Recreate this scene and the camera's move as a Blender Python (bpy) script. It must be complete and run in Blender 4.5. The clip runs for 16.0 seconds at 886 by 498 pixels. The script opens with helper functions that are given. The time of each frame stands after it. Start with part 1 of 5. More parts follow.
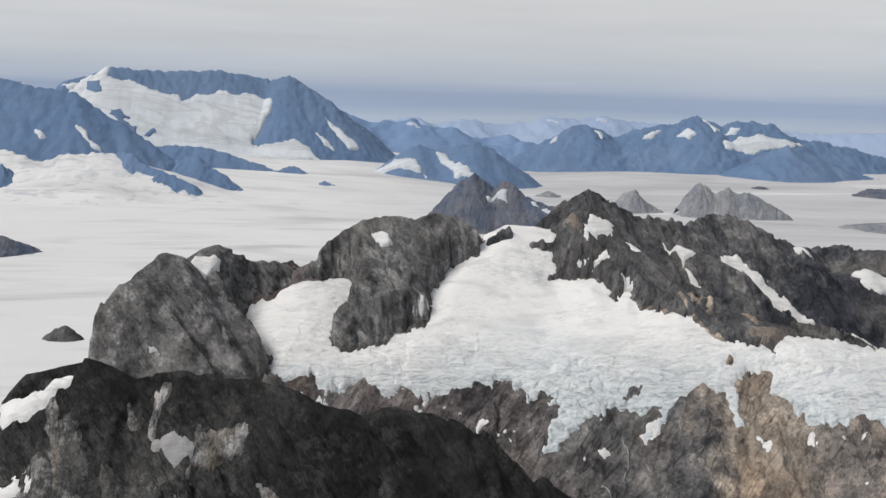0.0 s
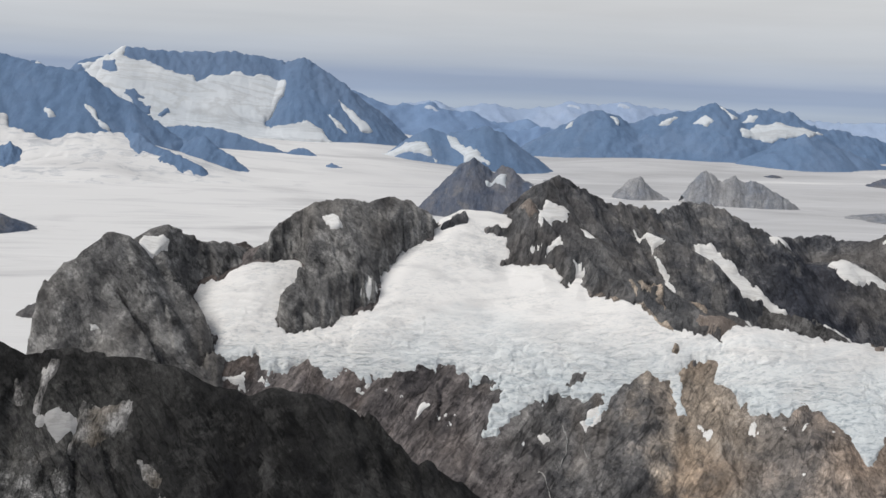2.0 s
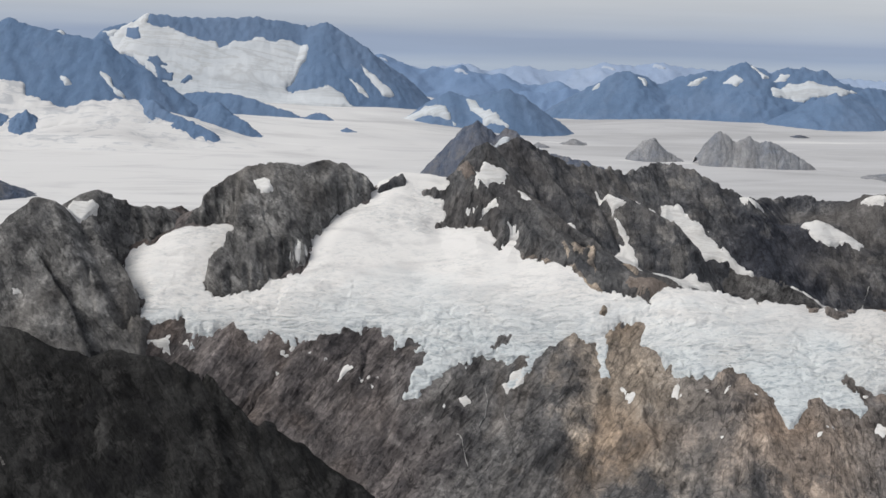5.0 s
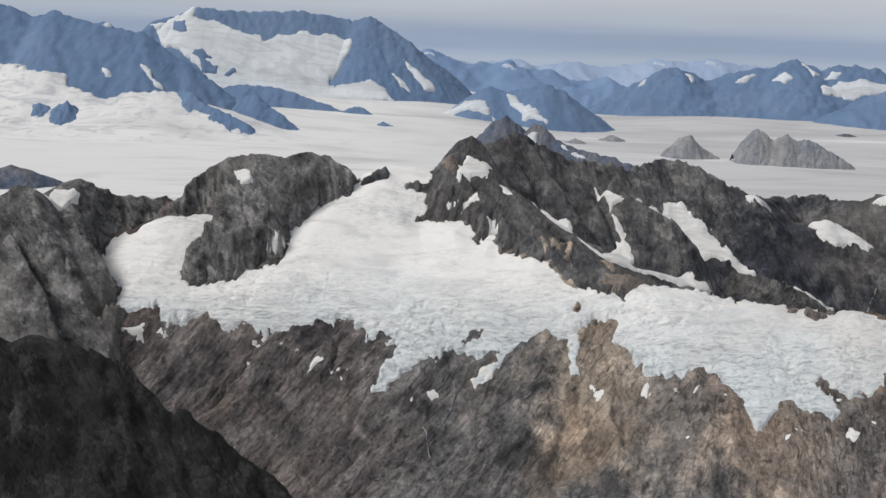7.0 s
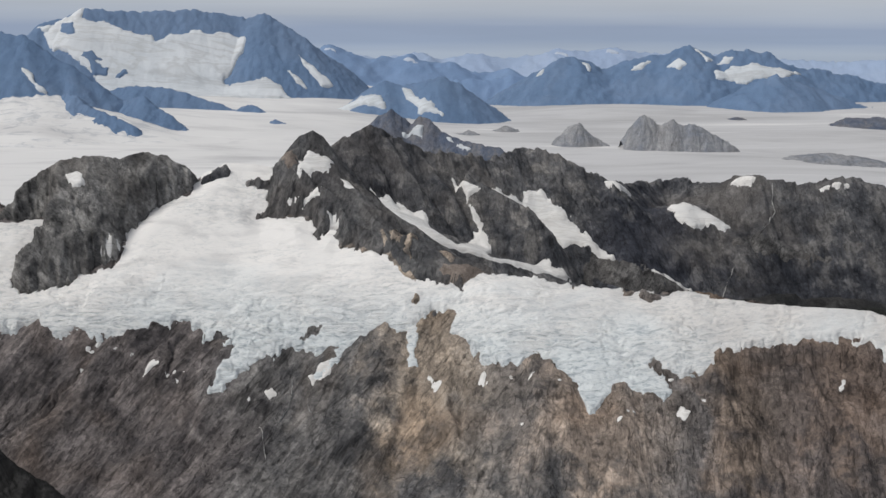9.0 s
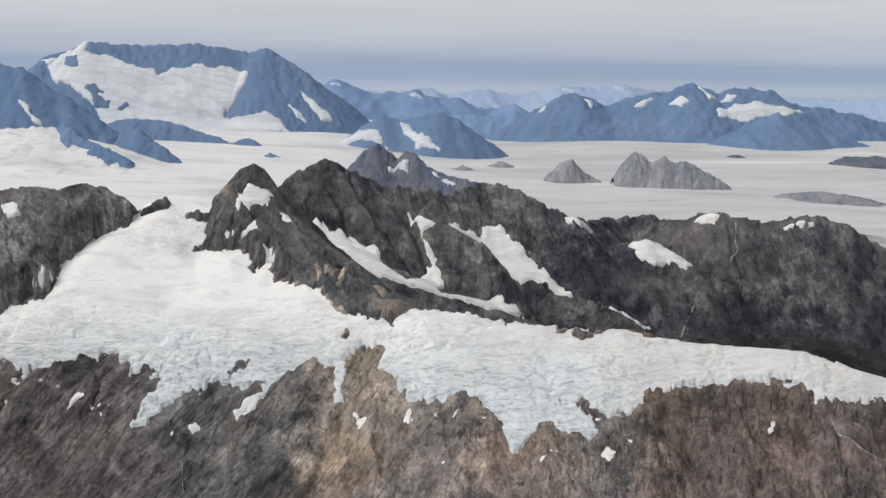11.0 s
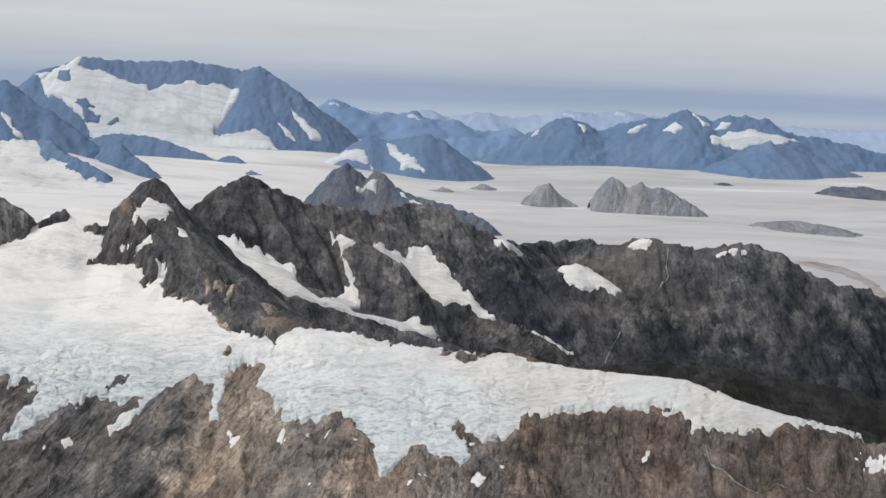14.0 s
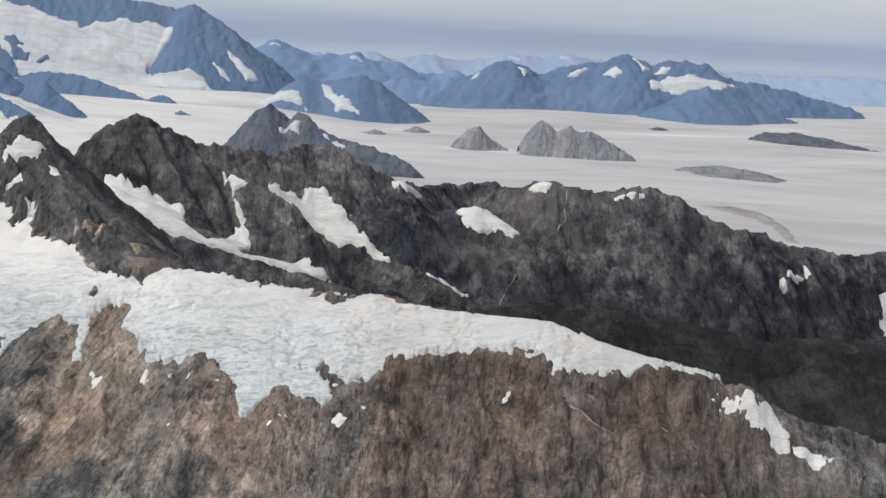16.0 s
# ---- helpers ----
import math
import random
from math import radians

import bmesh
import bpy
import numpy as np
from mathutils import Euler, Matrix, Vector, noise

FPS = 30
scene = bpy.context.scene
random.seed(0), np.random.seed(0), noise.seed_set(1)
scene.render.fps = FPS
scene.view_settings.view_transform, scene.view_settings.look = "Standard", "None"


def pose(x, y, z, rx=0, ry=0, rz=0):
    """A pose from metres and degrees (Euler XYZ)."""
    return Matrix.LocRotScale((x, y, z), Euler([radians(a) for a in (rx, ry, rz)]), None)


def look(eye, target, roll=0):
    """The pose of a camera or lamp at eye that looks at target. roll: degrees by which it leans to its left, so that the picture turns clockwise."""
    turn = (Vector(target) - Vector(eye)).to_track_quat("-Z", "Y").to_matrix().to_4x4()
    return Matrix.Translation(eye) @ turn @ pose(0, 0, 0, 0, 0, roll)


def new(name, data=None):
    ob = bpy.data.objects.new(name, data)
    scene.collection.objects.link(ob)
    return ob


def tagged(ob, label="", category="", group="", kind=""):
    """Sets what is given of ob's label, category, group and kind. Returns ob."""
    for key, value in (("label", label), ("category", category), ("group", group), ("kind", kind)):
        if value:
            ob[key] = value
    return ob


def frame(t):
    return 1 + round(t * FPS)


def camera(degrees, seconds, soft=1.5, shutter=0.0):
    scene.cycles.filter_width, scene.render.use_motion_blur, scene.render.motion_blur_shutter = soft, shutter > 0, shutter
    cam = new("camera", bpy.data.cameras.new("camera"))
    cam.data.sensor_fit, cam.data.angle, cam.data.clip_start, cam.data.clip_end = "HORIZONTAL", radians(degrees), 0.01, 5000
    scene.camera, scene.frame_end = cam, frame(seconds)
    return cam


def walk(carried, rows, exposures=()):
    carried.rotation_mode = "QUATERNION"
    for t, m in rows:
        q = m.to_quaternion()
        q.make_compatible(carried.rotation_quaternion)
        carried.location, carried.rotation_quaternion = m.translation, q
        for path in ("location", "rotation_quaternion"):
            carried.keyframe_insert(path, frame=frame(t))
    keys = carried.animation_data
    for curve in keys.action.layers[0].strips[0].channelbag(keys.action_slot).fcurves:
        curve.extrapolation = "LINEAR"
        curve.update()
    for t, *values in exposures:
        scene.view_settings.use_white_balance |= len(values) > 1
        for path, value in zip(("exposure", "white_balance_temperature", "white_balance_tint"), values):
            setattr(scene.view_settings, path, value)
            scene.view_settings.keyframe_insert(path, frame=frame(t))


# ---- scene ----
cam = camera(42.67, 16.0)

PATH = [
    (0, (-225.00, -0.00, 210.00), (-212.123, 98.231, 196.405), 1.49),
    (0.5, (-211.36, -2.55, 210.65), (-199.024, 95.540, 195.616), 2.06),
    (1, (-197.63, -4.79, 211.23), (-187.492, 93.707, 197.239), 2.32),
    (1.5, (-183.83, -6.73, 211.73), (-173.297, 91.622, 197.038), 2.15),
    (2, (-169.95, -8.39, 212.15), (-159.818, 89.944, 197.054), 2.21),
    (2.5, (-156.01, -9.78, 212.51), (-146.584, 88.490, 196.564), 2.05),
    (3, (-142.01, -10.92, 212.80), (-132.793, 87.259, 196.172), 1.92),
    (3.5, (-127.96, -11.81, 213.03), (-118.933, 86.231, 195.553), 2.31),
    (4, (-113.85, -12.49, 213.21), (-107.257, 85.887, 196.513), 2.03),
    (4.5, (-99.70, -12.96, 213.33), (-93.058, 85.326, 196.103), 2.26),
    (4.7, (-94.03, -13.09, 213.36), (-87.471, 85.088, 195.509), 1.80),
    (6.8, (-34.21, -12.83, 213.30), (-35.480, 85.305, 194.099), 1.78),
    (7, (-28.50, -12.67, 213.26), (-28.462, 85.534, 194.383), 1.70),
    (7.5, (-14.20, -12.19, 213.14), (-12.624, 86.122, 194.917), 1.49),
    (8, (0.10, -11.61, 212.99), (2.414, 87.038, 196.755), 0.94),
    (8.5, (14.39, -10.94, 212.82), (19.586, 87.161, 194.104), -0.02),
    (9, (28.69, -10.19, 212.63), (35.356, 87.724, 193.409), 0.23),
    (9.5, (42.97, -9.38, 212.42), (49.022, 88.808, 194.435), 0.39),
    (9.7, (48.67, -9.04, 212.33), (54.957, 89.092, 194.132), 0.69),
    (11.8, (108.34, -5.28, 211.37), (112.117, 93.485, 196.154), 0.97),
    (12, (113.99, -4.92, 211.28), (117.792, 93.793, 195.765), 1.23),
    (12.5, (128.09, -4.06, 211.05), (132.467, 94.492, 194.650), 1.28),
    (13, (142.13, -3.23, 210.84), (146.429, 95.367, 194.720), 1.44),
    (13.5, (156.11, -2.46, 210.64), (159.684, 96.269, 195.184), 1.85),
    (14, (170.04, -1.77, 210.46), (173.351, 97.152, 196.191), 1.80),
    (14.5, (183.89, -1.16, 210.31), (188.512, 97.838, 196.960), 1.75),
    (15, (197.68, -0.65, 210.17), (202.412, 98.392, 197.213), 1.90),
    (15.5, (211.38, -0.26, 210.07), (215.373, 98.620, 195.689), 1.83),
    (16, (225.00, 0.00, 210.00), (232.196, 97.913, 190.991), 2.53),
]
walk(cam, [(t, look(eye, target, roll)) for t, eye, target, roll in PATH], exposures=[(0, 0.0), (4.7, -0.02), (6.8, -0.06), (8.0, -0.05), (8.5, -0.12), (9.0, -0.13), (9.5, 0.04), (16, 0.04)])

# ---- sky, sun, exposure ----
scene.view_settings.exposure = 0.0
SUN_ELEVATION, SUN_TURN = radians(50), radians(-112)
sky = bpy.data.worlds.new("sky")
sky.use_nodes = True
scene.world = sky
n, link = sky.node_tree.nodes, sky.node_tree.links
n.clear()
tex = n.new("ShaderNodeTexSky")
tex.sky_type, tex.sun_disc = "NISHITA", False
tex.sun_elevation, tex.sun_rotation = SUN_ELEVATION, SUN_TURN
clear = n.new("ShaderNodeVectorMath")
clear.operation = "SCALE"
clear.inputs["Scale"].default_value = 0.10
link.new(tex.outputs["Color"], clear.inputs[0])
where = n.new("ShaderNodeTexCoord")
split = n.new("ShaderNodeSeparateXYZ")
link.new(where.outputs["Generated"], split.inputs[0])
# a high layer of stratus: long flat streaks near the horizon
flat = n.new("ShaderNodeMapping")
flat.inputs["Scale"].default_value = (1.6, 1.6, 34.0)
link.new(where.outputs["Generated"], flat.inputs["Vector"])
streak = n.new("ShaderNodeTexNoise")
streak.inputs["Scale"].default_value, streak.inputs["Detail"].default_value = 2.2, 6.0
link.new(flat.outputs["Vector"], streak.inputs["Vector"])
shift = n.new("ShaderNodeMath")
shift.operation = "MULTIPLY_ADD"
shift.inputs[1].default_value, shift.inputs[2].default_value = 0.016, -0.008
link.new(streak.outputs["Fac"], shift.inputs[0])
height = n.new("ShaderNodeMath")
height.operation = "ADD"
link.new(split.outputs["Z"], height.inputs[0])
link.new(shift.outputs[0], height.inputs[1])
ramp = n.new("ShaderNodeValToRGB")
LOW, HIGH = -0.05, 0.35
for place, colour in ((-0.05, (0.34, 0.42, 0.55)), (-0.022, (0.42, 0.49, 0.60)), (-0.011, (0.32, 0.395, 0.535)), (0.0, (0.32, 0.39, 0.53)), (0.011, (0.43, 0.485, 0.58)),
                      (0.033, (0.53, 0.56, 0.61)), (0.06, (0.61, 0.62, 0.645)), (0.085, (0.64, 0.645, 0.655)), (0.16, (0.58, 0.59, 0.61)), (0.35, (0.30, 0.315, 0.345))):
    at = (place - LOW) / (HIGH - LOW)
    spot = ramp.color_ramp.elements.new(at) if 0.0 < at < 0.999 else ramp.color_ramp.elements[-1 if at > 0.5 else 0]
    spot.color = (*colour, 1)
band = n.new("ShaderNodeMapRange")
band.inputs["From Min"].default_value, band.inputs["From Max"].default_value = LOW, HIGH
link.new(height.outputs[0], band.inputs["Value"])
link.new(band.outputs["Result"], ramp.inputs["Fac"])
cover = n.new("ShaderNodeMix")
cover.data_type = "RGBA"
cover.inputs["Factor"].default_value = 0.93
puff = n.new("ShaderNodeMapping")
puff.inputs["Scale"].default_value = (1.2, 1.2, 16.0)
link.new(where.outputs["Generated"], puff.inputs["Vector"])
cloud = n.new("ShaderNodeTexNoise")
cloud.inputs["Scale"].default_value, cloud.inputs["Detail"].default_value = 3.0, 5.0
link.new(puff.outputs["Vector"], cloud.inputs["Vector"])
soft = n.new("ShaderNodeMapRange")
soft.inputs["To Min"].default_value, soft.inputs["To Max"].default_value = 0.86, 1.14
link.new(cloud.outputs["Fac"], soft.inputs["Value"])
shade = n.new("ShaderNodeVectorMath")
shade.operation = "SCALE"
link.new(ramp.outputs["Color"], shade.inputs[0])
link.new(soft.outputs["Result"], shade.inputs["Scale"])
link.new(clear.outputs[0], cover.inputs["A"])
link.new(shade.outputs[0], cover.inputs["B"])
light = n.new("ShaderNodeBackground")
light.inputs["Strength"].default_value = 1.0
link.new(cover.outputs["Result"], light.inputs["Color"])
out = n.new("ShaderNodeOutputWorld")
link.new(light.outputs[0], out.inputs["Surface"])

sun = new("sun", bpy.data.lights.new("sun", "SUN"))
sun.data.energy, sun.data.angle, sun.data.color = 2.5, radians(20), (1.0, 0.965, 0.92)
sun.matrix_world = look(Vector((math.sin(SUN_TURN) * math.cos(SUN_ELEVATION), math.cos(SUN_TURN) * math.cos(SUN_ELEVATION), math.sin(SUN_ELEVATION))) * 3000, (0, 0, 0))

# ---- materials ----


def nodes_of(name):
    m = bpy.data.materials.new(name)
    m.use_nodes = True
    t = m.node_tree
    return m, t.nodes, t.links, t.nodes["Principled BSDF"]


def noise_node(n, link, coords, scale, detail, stretch=(1, 1, 1), rough=0.55, lean=0.0, warp=0.0):
    """Noise in the thing's own metres; lean tips its long axis from upright towards +x, in degrees."""
    source = coords.outputs["Object"]
    if lean:
        tip = n.new("ShaderNodeMapping")
        tip.inputs["Rotation"].default_value = (0, -radians(lean), 0)
        link.new(source, tip.inputs["Vector"])
        source = tip.outputs["Vector"]
    place = n.new("ShaderNodeMapping")
    place.inputs["Scale"].default_value = stretch
    link.new(source, place.inputs["Vector"])
    t = n.new("ShaderNodeTexNoise")
    t.inputs["Scale"].default_value, t.inputs["Detail"].default_value, t.inputs["Roughness"].default_value = scale, detail, rough
    t.inputs["Distortion"].default_value = warp
    link.new(place.outputs["Vector"], t.inputs["Vector"])
    return t


def ramp_node(n, link, source, stops):
    r = n.new("ShaderNodeValToRGB")
    r.color_ramp.elements[0].position, r.color_ramp.elements[1].position = stops[0][0], stops[-1][0]
    for k, (p, c) in enumerate(stops):
        e = r.color_ramp.elements[0] if k == 0 else r.color_ramp.elements[-1] if k == len(stops) - 1 else r.color_ramp.elements.new(p)
        e.color = (*c, 1) if len(c) == 3 else c
    link.new(source, r.inputs["Fac"])
    return r


def mix_node(n, link, factor, a, b, blend="MIX"):
    m = n.new("ShaderNodeMix")
    m.data_type, m.blend_type = "RGBA", blend
    for socket, v in ((m.inputs["Factor"], factor), (m.inputs["A"], a), (m.inputs["B"], b)):
        if isinstance(v, (int, float)):
            socket.default_value = v
        elif isinstance(v, tuple):
            socket.default_value = (*v, 1)
        else:
            link.new(v, socket)
    return m.outputs["Result"]


def leaning_noise(n, link, c, lean, scale, detail, stretch, rough, warp):
    """Noise drawn out along the bedding: one lean, or (lean at low x, lean at high x, low x, high x)."""
    if not isinstance(lean, tuple):
        return noise_node(n, link, c, scale, detail, stretch, rough, lean, warp).outputs["Fac"]
    one = noise_node(n, link, c, scale, detail, stretch, rough, lean[0], warp)
    two = noise_node(n, link, c, scale, detail, stretch, rough, lean[1], warp)
    axis = n.new("ShaderNodeSeparateXYZ")
    link.new(c.outputs["Object"], axis.inputs[0])
    part_way = n.new("ShaderNodeMapRange")
    part_way.inputs["From Min"].default_value, part_way.inputs["From Max"].default_value = lean[2], lean[3]
    link.new(axis.outputs["X"], part_way.inputs["Value"])
    m = n.new("ShaderNodeMix")
    link.new(part_way.outputs["Result"], m.inputs["Factor"])
    link.new(one.outputs["Fac"], m.inputs["A"])
    link.new(two.outputs["Fac"], m.inputs["B"])
    return m.outputs["Result"]


def rock_material(name, dark, mid, pale, stain, size=1.0, streak=0.5, relief_depth=1.0, stain_share=0.5, zones=(), ledge=None, lean=8.0, speckle=None, drawn=0.4):
    """Bare rock: mottling of three tones, a stain colour in large patches, coarse and fine bedding along the lean, broken faces, crisp grain."""
    m, n, link, bsdf = nodes_of(name)
    c = n.new("ShaderNodeTexCoord")
    big = noise_node(n, link, c, 0.016 / size, 5, (1, 1, 0.8), warp=0.4)
    blotch = noise_node(n, link, c, 0.05 / size, 12, (1, 0.9, 0.9), 0.68, warp=0.2)
    fine = noise_node(n, link, c, 0.42 / size, 8, (1, 1, 0.9), 0.72)
    lines = leaning_noise(n, link, c, lean, 0.10 / size, 8, (1.4, 0.6, drawn), 0.62, 0.4)
    fibres = leaning_noise(n, link, c, lean, 0.24 / size, 7, (1.4, 0.6, 0.8 * drawn), 0.62, 0.5)
    base = ramp_node(n, link, blotch.outputs["Fac"], ((0.41, dark), (0.475, mid), (0.52, mid), (0.585, pale)))
    stained = ramp_node(n, link, big.outputs["Fac"], ((0.60 - 0.25 * stain_share, (0, 0, 0)), (0.80 - 0.25 * stain_share, (0.75, 0.75, 0.75))))
    col = mix_node(n, link, stained.outputs["Color"], base.outputs["Color"], stain)
    dim = ramp_node(n, link, lines, ((0.40, (1 - 0.9 * streak,) * 3), (0.46, (1, 1, 1)), (0.55, (1, 1, 1)), (0.61, (1.0 + 0.6 * streak,) * 3)))
    col = mix_node(n, link, 1.0, col, dim.outputs["Color"], "MULTIPLY")
    # thin dark bedding cracks, clear in some places and lost in others
    cut = max(0.3, 1 - 1.7 * streak)
    crack = ramp_node(n, link, fibres, ((0.40, (cut, cut, cut + 0.01)), (0.44, (1, 1, 1)), (0.58, (1, 1, 1)), (0.68, (1 + 0.7 * streak,) * 3)))
    cracked = mix_node(n, link, 1.0, col, crack.outputs["Color"], "MULTIPLY")
    where_open = ramp_node(n, link, big.outputs["Fac"], ((0.36, (1, 1, 1)), (0.66, (0.25, 0.25, 0.25))))
    col = mix_node(n, link, where_open.outputs["Color"], col, cracked)
    for scale, drawn_out, twist, strength in ((0.042, 0.75 * drawn, 0.25, 0.6), (0.12, 1.2 * drawn, 0.3, 0.3)):
        joint = leaning_noise(n, link, c, lean, scale / size, 3, (1.3, 0.6, drawn_out), 0.55, twist)
        deep = max(0.22, 1 - 2.1 * streak)
        seam = ramp_node(n, link, joint, ((0.435, (1, 1, 1)), (0.452, (1 + 0.6 * streak,) * 3), (0.458, (deep,) * 3), (0.472, (1, 1, 1)),
                                          (0.53, (1, 1, 1)), (0.544, (deep,) * 3), (0.552, (1 + 0.5 * streak,) * 3), (0.575, (1, 1, 1))))
        col = mix_node(n, link, strength, col, seam.outputs["Color"], "MULTIPLY")
    grain = ramp_node(n, link, fine.outputs["Fac"], ((0.39, (1 - 1.15 * streak,) * 3), (0.47, (1, 1, 1)), (0.53, (1, 1, 1)), (0.61, (1 + 1.1 * streak,) * 3)))
    # faces between joints, each of a tone a little its own
    push = noise_node(n, link, c, 0.06 / size, 5, (1, 1, 1), 0.65)
    sway = n.new("ShaderNodeVectorMath")
    sway.operation = "MULTIPLY_ADD"
    sway.inputs[1].default_value = (30.0 * size,) * 3
    link.new(push.outputs["Color"], sway.inputs[0])
    link.new(c.outputs["Object"], sway.inputs[2])
    cell = n.new("ShaderNodeTexVoronoi")
    cell.inputs["Scale"].default_value = 0.12 / size
    link.new(sway.outputs[0], cell.inputs["Vector"])
    pick = n.new("ShaderNodeSeparateColor")
    link.new(cell.outputs["Color"], pick.inputs[0])
    level = ramp_node(n, link, pick.outputs[0], ((0.1, (1 - 0.45 * streak,) * 3), (0.5, (1, 1, 1)), (0.9, (1 + 0.5 * streak,) * 3)))
    col = mix_node(n, link, 1.0, col, level.outputs["Color"], "MULTIPLY")
    col = mix_node(n, link, 0.75, col, grain.outputs["Color"], "MULTIPLY")
    if speckle:
        # bare pale stone breaks through the dark crust in crowds of small specks
        crowd = noise_node(n, link, c, 0.030 / size, 5, (1, 0.6, 0.8), 0.62, warp=0.6)
        spread = n.new("ShaderNodeMath")
        spread.operation = "MULTIPLY_ADD"
        spread.inputs[1].default_value = 2.0
        link.new(crowd.outputs["Fac"], spread.inputs[0])
        link.new(fine.outputs["Fac"], spread.inputs[2])
        share = ramp_node(n, link, spread.outputs[0], ((speckle[0], (0, 0, 0)), (speckle[1], (1, 1, 1))))
        stone = mix_node(n, link, 0.8, speckle[2], grain.outputs["Color"], "MULTIPLY")
        col = mix_node(n, link, share.outputs["Color"], col, stone)
    if ledge:
        # pale debris lies on the ledges and gentler slopes
        lie = n.new("ShaderNodeNewGeometry")
        up = n.new("ShaderNodeSeparateXYZ")
        link.new(lie.outputs["Normal"], up.inputs[0])
        spread = n.new("ShaderNodeMath")
        spread.operation = "MULTIPLY_ADD"
        spread.inputs[1].default_value = 0.7
        link.new(blotch.outputs["Fac"], spread.inputs[0])
        link.new(up.outputs["Z"], spread.inputs[2])
        share = ramp_node(n, link, spread.outputs[0], ((ledge[0] + 0.35, (0, 0, 0)), (ledge[1] + 0.35, (1, 1, 1))))
        grit = mix_node(n, link, 0.6, pale, grain.outputs["Color"], "MULTIPLY")
        col = mix_node(n, link, share.outputs["Color"], col, grit)
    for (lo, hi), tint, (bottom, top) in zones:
        # a band of another tint between two places along x, with a ragged border
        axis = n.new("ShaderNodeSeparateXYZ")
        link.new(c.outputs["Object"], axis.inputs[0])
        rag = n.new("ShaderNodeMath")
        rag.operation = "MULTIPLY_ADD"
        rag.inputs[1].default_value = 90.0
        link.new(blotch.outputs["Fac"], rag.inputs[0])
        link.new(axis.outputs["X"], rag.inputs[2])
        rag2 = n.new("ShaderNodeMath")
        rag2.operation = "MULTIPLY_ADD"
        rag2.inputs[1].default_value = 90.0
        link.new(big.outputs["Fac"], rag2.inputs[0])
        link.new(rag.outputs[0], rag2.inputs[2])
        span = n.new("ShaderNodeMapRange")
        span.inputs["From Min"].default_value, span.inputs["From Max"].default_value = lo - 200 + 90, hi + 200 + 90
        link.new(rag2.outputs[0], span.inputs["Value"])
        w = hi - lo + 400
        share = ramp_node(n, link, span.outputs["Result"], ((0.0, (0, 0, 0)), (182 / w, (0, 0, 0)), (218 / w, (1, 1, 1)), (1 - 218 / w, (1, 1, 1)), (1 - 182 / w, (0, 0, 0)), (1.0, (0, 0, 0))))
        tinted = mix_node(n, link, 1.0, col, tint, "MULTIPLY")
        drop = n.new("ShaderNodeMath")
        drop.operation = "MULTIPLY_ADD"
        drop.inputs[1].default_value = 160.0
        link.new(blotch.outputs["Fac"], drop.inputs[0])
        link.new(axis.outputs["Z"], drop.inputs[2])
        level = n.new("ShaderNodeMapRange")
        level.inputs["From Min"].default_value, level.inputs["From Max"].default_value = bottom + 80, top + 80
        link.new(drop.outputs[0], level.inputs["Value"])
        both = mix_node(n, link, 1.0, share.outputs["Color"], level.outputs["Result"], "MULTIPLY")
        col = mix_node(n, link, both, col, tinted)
    link.new(col, bsdf.inputs["Base Color"])
    bsdf.inputs["Roughness"].default_value, bsdf.inputs["Specular IOR Level"].default_value = 0.92, 0.2
    add = n.new("ShaderNodeMath")
    add.operation = "MULTIPLY_ADD"
    add.inputs[1].default_value = 3.0
    link.new(lines, add.inputs[0])
    add_b = n.new("ShaderNodeMath")
    add_b.operation = "MULTIPLY_ADD"
    add_b.inputs[1].default_value = 1.3
    link.new(fibres, add_b.inputs[0])
    link.new(fine.outputs["Fac"], add_b.inputs[2])
    link.new(add_b.outputs[0], add.inputs[2])
    bump = n.new("ShaderNodeBump")
    bump.inputs["Strength"].default_value, bump.inputs["Distance"].default_value = 0.8, 1.4 * size * relief_depth
    link.new(add.outputs[0], bump.inputs["Height"])
    link.new(bump.outputs["Normal"], bsdf.inputs["Normal"])
    return m


